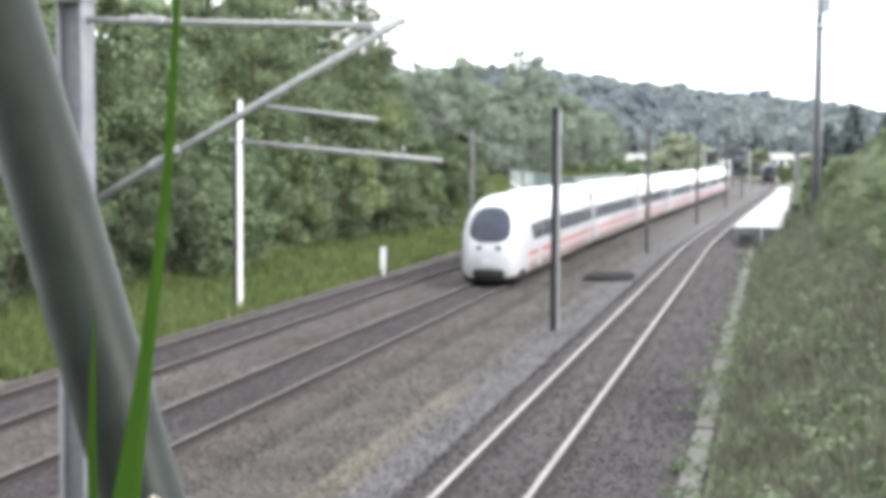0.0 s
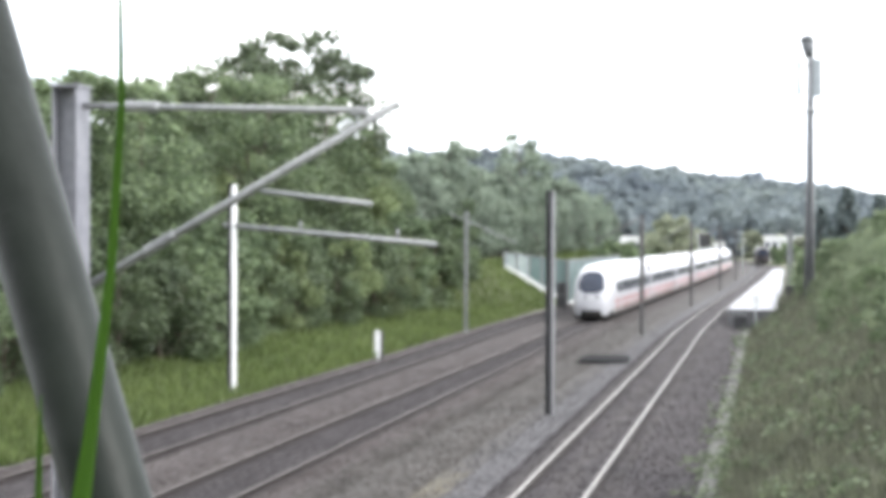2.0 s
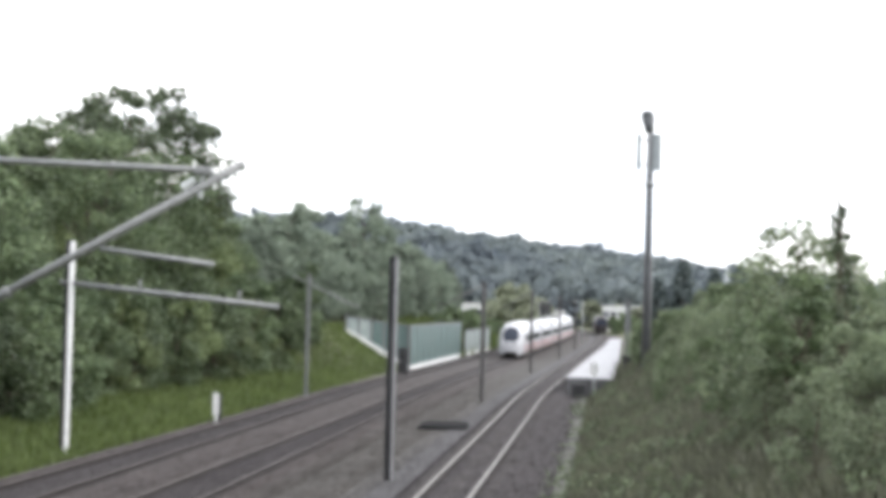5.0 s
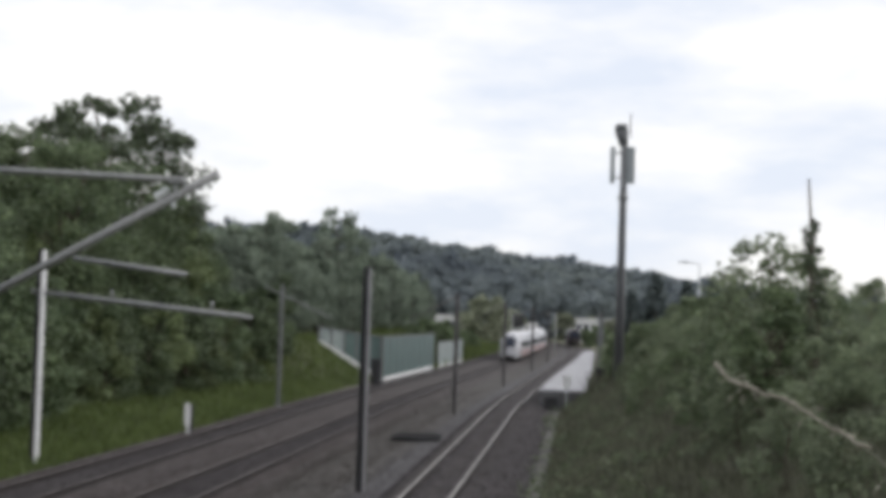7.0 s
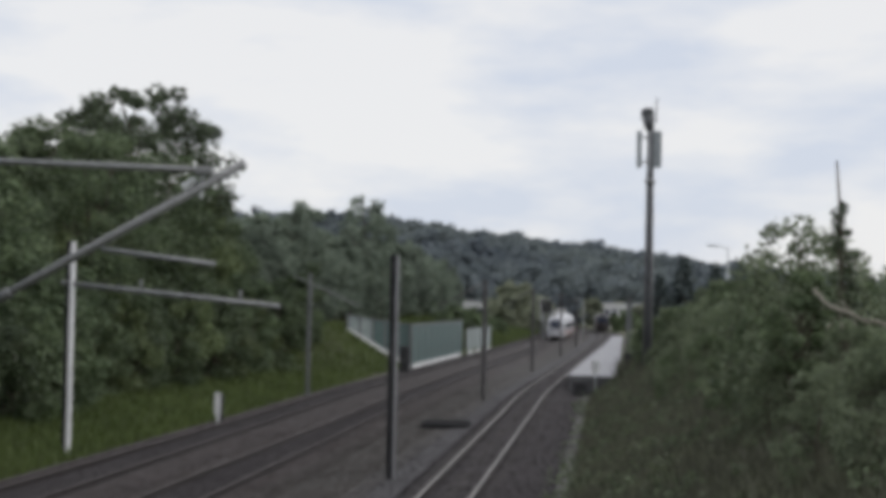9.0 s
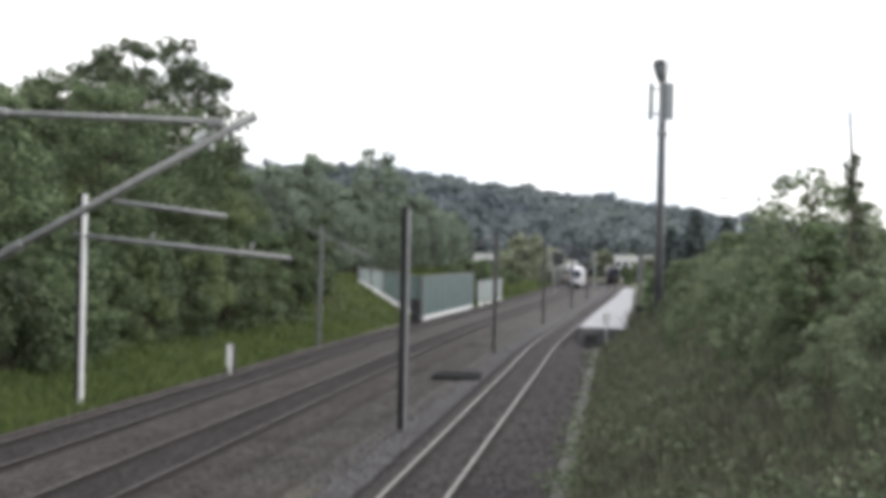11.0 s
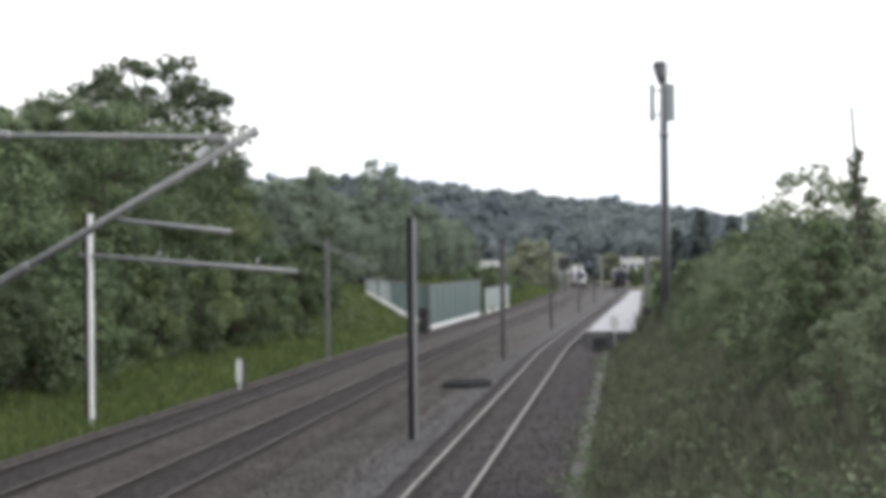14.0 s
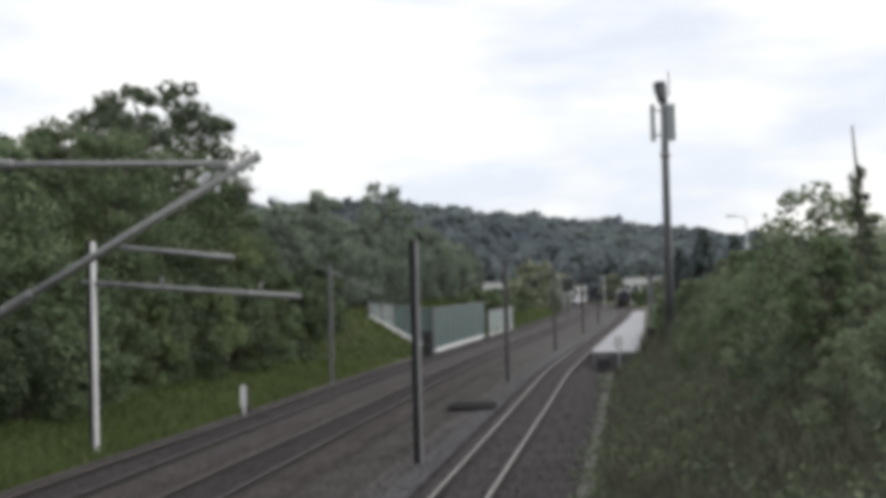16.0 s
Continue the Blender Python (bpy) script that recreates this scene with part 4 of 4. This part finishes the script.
def noise_barrier(a, b, base_a, base_b, tall, label, bays, glass, tall_end=None):
    root = empty("noise_barrier", pose(*a, 0), label, "barrier", "noise barriers")
    d = Vector((b[0] - a[0], b[1] - a[1], 0))
    n = Vector((-d.y, d.x, 0)).normalized() * 0.14
    for i in range(bays):
        p, q = d * (i / bays), d * ((i + 1) / bays)
        za, zb = base_a + (base_b - base_a) * i / bays, base_a + (base_b - base_a) * (i + 1) / bays
        t0, t1 = [tall + ((tall if tall_end is None else tall_end) - tall) * k / bays for k in (i, i + 1)]
        for name, lo, hi, th, mat in (("base_beam", (-0.8, -0.8), (0.5, 0.5), 1.0, M_WHITE), ("glass_panel", (0.5, 0.5), (t0, t1), 0.25, glass[min(i * len(glass) // bays, len(glass) - 1)]),
                                      ("top_rail", (t0, t1), (t0 + 0.12, t1 + 0.12), 0.7, M_TUBE)):
            bm = bmesh.new()
            e = (q - p) * 0.012
            vs = [bm.verts.new((o.x + s * n.x * th, o.y + s * n.y * th, z + h[k])) for h in (lo, hi) for k, (o, z) in enumerate(((p + e, za), (q - e, zb))) for s in (-1, 1)]
            for f in ((0, 1, 3, 2), (4, 6, 7, 5), (0, 4, 5, 1), (2, 3, 7, 6), (0, 2, 6, 4), (1, 5, 7, 3)):
                bm.faces.new([vs[k] for k in f])
            part(name, bm, mat, root)
        part("post", box((p.x - 0.09, p.y - 0.09, za - 0.5), (p.x + 0.09, p.y + 0.09, za + t0 + 0.2)), M_TUBE, root)
    part("end_post", box((d.x - 0.12, d.y - 0.12, base_b - 0.6), (d.x + 0.12, d.y + 0.12, base_b + (tall if tall_end is None else tall_end) + 0.2), 0.02), M_TUBE, root, "grey end post")


noise_barrier((-17.35, 135.0), (-16.4, 172.0), -0.5, -0.5, 4.0, "green glazed noise barrier on a white concrete base", 9, [M_GREENGLASS])
noise_barrier((-17.5, 135.3), (-23.0, 134.2), -0.4, 2.75, 3.9, "green glazed barrier stepping up the verge on a white base", 5, [M_GREENGLASS, M_PALEGLASS], 1.5)
noise_barrier((-16.2, 176.0), (-15.6, 204.0), -0.5, -0.5, 3.0, "pale green noise barrier farther along the tracks", 6, [M_PALEGLASS])


def regional_train():
    """A red train standing on the single track by the platform."""
    y = 330.0
    root = empty("regional_train", pose(-4.57 + shift(y), y, 0, 0, 0, 2.0), "dark reddish-brown regional train standing beyond the platform", "train")
    part("body", loft([(0, 3.5, 0.86), (0.3, 3.75, 0.95), (0.9, 3.9, 1), (12, 3.9, 1), (24, 3.9, 1)]), material("dark_red_lacquer", [(0.022, 0.018, 0.019), (0.038, 0.030, 0.031)], 0.4, grain=3, coarse=0.5, bump=0), root, "dark reddish-brown body", True)
    part("windscreen", box((-1.1, -0.04, 1.95), (1.1, 0.5, 3.3), 0.12), M_WINDOW, root, "dark windscreen")
    for s in (-1, 1):
        part("headlight", box((0.75 * s - 0.16, -0.06, 1.15), (0.75 * s + 0.16, 0.2, 1.35), 0.03), M_WINDOW, root, "dark lamp")
        part("window_band", side_panel(2.5, 23, 1.85, 2.7, s, 0.01), M_WINDOW, root)
    part("buffer_beam", box((-1.25, -0.08, 0.35), (1.25, 0.4, 0.8), 0.05), M_UNDER, root)
    for yy in (3.5, 20.5):
        bogie(root, yy)


regional_train()


def building(name, x, y, w, d, h, roof, label, wins, mat=None):
    root = empty(name, pose(x, y, -0.6), label, "building", "buildings by the station")
    part("wall", box((-w / 2, 0, 0), (w / 2, d, h)), mat or M_WALL, root)
    if roof > 0:
        bm = bmesh.new()
        v = [bm.verts.new(p) for p in ((-w / 2 - 0.4, -0.5, h), (w / 2 + 0.4, -0.5, h), (w / 2 + 0.4, d + 0.5, h), (-w / 2 - 0.4, d + 0.5, h), (-w / 2 - 0.4, d / 2, h + roof), (w / 2 + 0.4, d / 2, h + roof))]
        for f in ((0, 1, 5, 4), (2, 3, 4, 5), (1, 2, 5), (3, 0, 4), (3, 2, 1, 0)):
            bm.faces.new([v[i] for i in f])
        part("roof", bm, M_TILE, root, "brown tiled roof")
    else:
        part("roof", box((-w / 2 - 0.4, -0.5, h), (w / 2 + 0.4, d + 0.4, h + 0.35), 0.05), M_WHITE, root, "flat white roof edge")
    for i in range(wins):
        cx = -w / 2 + w * (i + 0.5) / wins
        wd = part("window", box((cx - 0.7, -0.05, h - 2.6), (cx + 0.7, 0.05, h - 1.1)), M_WHITE, root)
        part("pane", box((cx - 0.6, -0.08, h - 2.5), (cx + 0.6, -0.04, h - 1.2)), M_WINDOW, wd)


building("station_building", -31, 372, 9, 8, 6.3, 0, "low white station building with a flat roof", 3, M_WHITE)
building("station_shed", -43, 366, 4, 6, 6.5, 0, "small white flat-roofed shed", 1, M_WHITE)
building("station_hall", -15.8, 440, 7, 9, 5.0, 0, "white flat-roofed station hall", 4, M_WHITE)
building("depot", 3.5, 385, 9, 10, 6.6, 0, "long white flat-roofed depot", 5, M_WHITE)
building("house", -50, 395, 10, 8, 7.0, 3.4, "pale rendered house with a brown roof among trees", 3)
spots = []
for x in steps(-60, 12, 2.6):
    if not -21.5 < x < 0.5:
        spots.append((x + rng.uniform(-0.6, 0.6), 358 + rng.uniform(-4, 4), -0.6, rng.uniform(1.05, 1.4)))
for y in steps(176, 300, 5.5):
    x, yy, z = at(-21.5 - rng.uniform(0, 9), y)
    spots.append((x, yy, z - 0.2, rng.uniform(0.65, 0.95)))
station_hedge = [tree("hedge_bush", 120 + i, 3.9, 2.2, 0.1, 24, 60, 0.26, M_LEAF, "dark green hedge bush by the station", "shrub", "hedge by the station", 0.06) for i in range(2)]
scatter(station_hedge, spots, 6)


# ---- things along the line ----
board = empty("marker_board", pose(-18.3, 71.0, -0.42), "white marker board on a short post in the grass", "sign")
part("post", box((0.07, -0.05, -0.3), (0.24, 0.1, 1.45), 0.01), M_DARK, board, "dark post behind the board")
part("plate", box((-0.16, -0.08, 0.45), (0.14, -0.05, 1.5), 0.01), M_WHITE, board, "plain white plate")
part("stem", box((-0.05, -0.08, -0.3), (0.1, -0.05, 0.45), 0.01), M_WHITE, board)

M_DARK_SLAB = material("matt_black", [(0.008, 0.008, 0.009), (0.018, 0.018, 0.019)], 0.95, grain=5, coarse=0.6, bump=0.2)
M_DARK_SLAB.node_tree.nodes["Principled BSDF"].inputs["Specular IOR Level"].default_value = 0.1
# low matt black slab, much darker than the gravel round it
cover = empty("cable_chamber", pose(-7.75 + shift(74), 74.2, -0.43, 0, 0, 3), "low dark slab lying in the gravel", "cover")
part("rim", box((-1.2, -2.0, 0.0), (1.2, 2.0, 0.10), 0.03), M_DARK_SLAB, cover)
part("lid", box((-1.05, -1.8, 0.1), (1.05, 1.8, 0.16), 0.02), M_DARK_SLAB, cover)

trough = empty("cable_trough", pose(0, 0, 0), "pale concrete cable trough along the foot of the slope", "trough", kind="structure")
slab_me = None
for i, y in enumerate(steps(17, 99, 1.0)):
    if slab_me is None:
        first = part("lid_slab", box((-0.2, -0.494, -0.12), (0.2, 0.494, 0.0), 0.012), M_TROUGH, trough)
        slab_me = first.data
    else:
        first = new("lid_slab", slab_me)
        first.parent = trough
    first.matrix_basis = pose(-1.38 + shift(y) + rng.uniform(-0.02, 0.02), y, -0.37 + rng.uniform(-0.03, 0.03), rng.uniform(-1, 1), rng.uniform(-1, 1), rng.uniform(-1, 1))

# ---- the leaning pole, reeds and dry stems beside the camera ----
pole = empty("leaning_pole", pose(0.018, 1.0, 3.85), "dark green-grey painted steel pole leaning beside the camera", "pole")
o = Vector((0.018, 1.0, 3.85))
part("tube", tube(Vector((0.055, 1.0, 3.75)) - o, Vector((-0.714, 1.0, 6.18)) - o, 0.0295, 0.0295, 32), M_POLE, pole, "", True)
part("sleeve", tube(Vector((-0.309, 1.0, 4.9)) - o, Vector((-0.431, 1.0, 5.285)) - o, 0.0325, 0.0325, 32), M_SLEEVE, pole, "slightly wider painted sleeve", True)
part("bolt", tube(Vector((-0.40, 0.963, 5.17)) - o, Vector((-0.40, 0.972, 5.17)) - o, 0.008, 0.008, 8), M_GALV, pole)


def blade_mesh(points, widths, fold=0.25):
    """A long leaf with a folded midrib along the given line."""
    bm = bmesh.new()
    rows = []
    for (x, y, z), w in zip(points, widths):
        rows.append([bm.verts.new((x - w / 2, y, z)), bm.verts.new((x, y + fold * w, z)), bm.verts.new((x + w / 2, y, z))])
    for a_, b_ in zip(rows, rows[1:]):
        for i in (0, 1):
            bm.faces.new((a_[i], a_[i + 1], b_[i + 1], b_[i]))
    bmesh.ops.solidify(bm, geom=bm.faces[:], thickness=0.0004)
    return bm


reed = empty("reed", pose(-0.335, 0.75, 3.9), "long bright green reed blade swaying beside the pole", "reed", "reeds")
line = [(0.015, 0, 0.0), (0.006, 0, 0.8), (-0.008, 0, 1.36), (-0.002, 0, 1.44), (0.012, 0, 1.53), (0.024, 0, 1.62), (0.030, 0, 1.71), (0.028, 0, 1.82)]
part("blade", blade_mesh(line, [0.008, 0.016, 0.023, 0.017, 0.0085, 0.0055, 0.004, 0.001]), M_REED, reed, "", True)
part("second_blade", blade_mesh([(-0.012, 0.03, 0), (-0.03, 0.04, 1.0), (-0.040, 0.05, 1.3), (-0.043, 0.05, 1.47), (-0.041, 0.05, 1.55)], [0.006, 0.009, 0.008, 0.006, 0.001]), M_REED, reed, "", True)


def seed_stem(name, m, points, head, thick, label, sprays):
    """A dry grass stem; its first stretch is a seed head of plump spikelets, with fine side sprays below it."""
    root = empty(name, m, label, "grass stem", "dry stems")
    bm = bmesh.new()
    for a_, b_ in zip(points, points[1:]):
        add_tube(bm, a_, b_, thick * 0.18, thick * 0.22, 6)
    part("stem", bm, M_STRAW, root, "", True)
    r = random.Random(3)
    for i, (a_, b_) in enumerate(zip(points[:head], points[1:head + 1])):
        for k in range(4):
            p = Vector(a_).lerp(Vector(b_), k / 4)
            q = Vector(a_).lerp(Vector(b_), (k + 1.5) / 4) + Vector((r.uniform(-1, 1), 0, r.uniform(-1, 1))) * thick * 0.9
            part("spikelet", tube(q, p, thick * r.uniform(0.25, 0.5), thick * (0.8 if i < 2 else 0.5), 7), M_STRAW, root, "", True)
    for k in range(sprays):
        i = r.randrange(1, head + 1)
        p = Vector(points[i]).lerp(Vector(points[i + 1]), r.random())
        q = p + Vector((r.uniform(-4.5, 4.5), 0, r.uniform(-4.5, 1.5))) * thick
        spray = part("spray", tube(p, q, thick * 0.12, thick * 0.10, 5), M_STRAW, root, "", True)
        part("spikelet", tube(q, q + (q - p) * 0.35 + Vector((0, 0, -thick)), thick * 0.32, thick * 0.16, 6), M_STRAW, spray, "", True)
    return root


dry = seed_stem("dry_grass", pose(-0.4292, 0.9, 5.3792), [(0, 0, 0), (0.013, 0, -0.008), (0.0265, 0, -0.0195), (0.033, 0, -0.036), (0.0433, 0, -0.049), (0.053, 0, -0.0755), (0.063, 0, -0.1025), (0.09, 0, -0.35), (0.1, 0, -1.48)],
                4, 0.0042, "cream dry grass stem with a drooping seed head", 9)
stalk = seed_stem("tall_dry_grass", pose(0.42, 2.0, 5.56), [(0, 0, 0), (0.0185, 0, -0.0212), (0.0548, 0, -0.0345), (0.098, 0, -0.0474), (0.1486, 0, -0.078), (0.1916, 0, -0.1016), (0.35, 0, -0.22), (0.5, 0, -0.6), (0.55, 0, -1.8)],
                  5, 0.0044, "long pale dry grass stalk bending over the slope", 16)

# ---- sleepers ----
for u, top, y1 in ((-4.57, -0.15, 96), (-12.15, -0.30, 104), (-16.53, -0.30, 104)):
    bed = empty("sleepers", pose(0, 0, 0), "stained concrete sleepers bedded in ballast", "sleepers", kind="structure")
    me = None
    y = 15.0 if u > -5 else 30.0
    while y < y1:
        if me is None:
            s = part("sleeper", box((-1.25, -0.13, -0.1), (1.25, 0.13, 0.0), 0.02), M_SLEEPER, bed)
            me = s.data
        else:
            s = new("sleeper", me)
            s.parent = bed
        lift = cant(y) if top < -0.2 else 0.0
        s.matrix_basis = pose(u + shift(y), y, top - 0.030 + lift / 2 + rng.uniform(-0.008, 0.004), 0, math.degrees(math.atan2(lift, 1.506)))
        y += 0.62


# ---- what moves ----
def car_pose(s, long):
    x0, x1 = -12.15 + shift(s), -12.15 + shift(s + long)
    return pose(x0, s, -0.15, 0, 0, -math.degrees(math.atan2(x1 - x0, long)))


def motions():
    tail = [(0.0, 65.5), (0.5, 75.0), (1.0, 85.0), (1.5, 95.3), (2.0, 105.5), (2.5, 116.0), (3.0, 126.3), (3.5, 136.6), (4.0, 147.0), (5.2, 171.0), (6.5, 197.0),
            (7.5, 217.5), (8.0, 228.0), (9.0, 249.0), (10.2, 275.0), (11.5, 303.0), (12.5, 324.0), (14.0, 353.0), (16.0, 384.0)]
    for ob, back, long in train_cars:
        walk(ob, [(t, car_pose(s + back, long)) for t, s in tail])
    sway = [(0.0, 0.0), (0.5, 0.010), (1.0, 0.001), (1.5, -0.037), (2.0, -0.028), (2.5, -0.039), (3.0, -0.042), (3.5, -0.0405), (4.2, -0.05), (6.0, -0.10), (16.0, -0.10)]
    head = [(0.0, -0.385, 5.32), (1.0, -0.389, 5.36), (1.5, -0.3912, 5.3826), (2.0, -0.399, 5.345), (2.5, -0.4019, 5.3673), (3.0, -0.4292, 5.3792), (3.5, -0.4448, 5.3717), (4.2, -0.45, 5.38), (16.0, -0.45, 5.38)]
    walk(dry, [(t, pose(x, 0.9, z)) for t, x, z in head])
    tip = [(0.0, 0.45, 5.56), (5.0, 0.45, 5.56), (6.3, 0.3115, 5.5626), (6.5, 0.3057, 5.5484), (7.0, 0.1752, 5.4923), (7.5, 0.212, 5.53), (8.0, 0.2551, 5.5615), (9.0, 0.2624, 5.5677), (10.4, 0.41, 5.56), (16.0, 0.45, 5.56)]
    walk(stalk, [(t, pose(x, 2.0, z)) for t, x, z in tip])
    walk(reed, [(t, pose(-0.335 + dx, 0.75, 3.9)) for t, dx in sway])


motions()
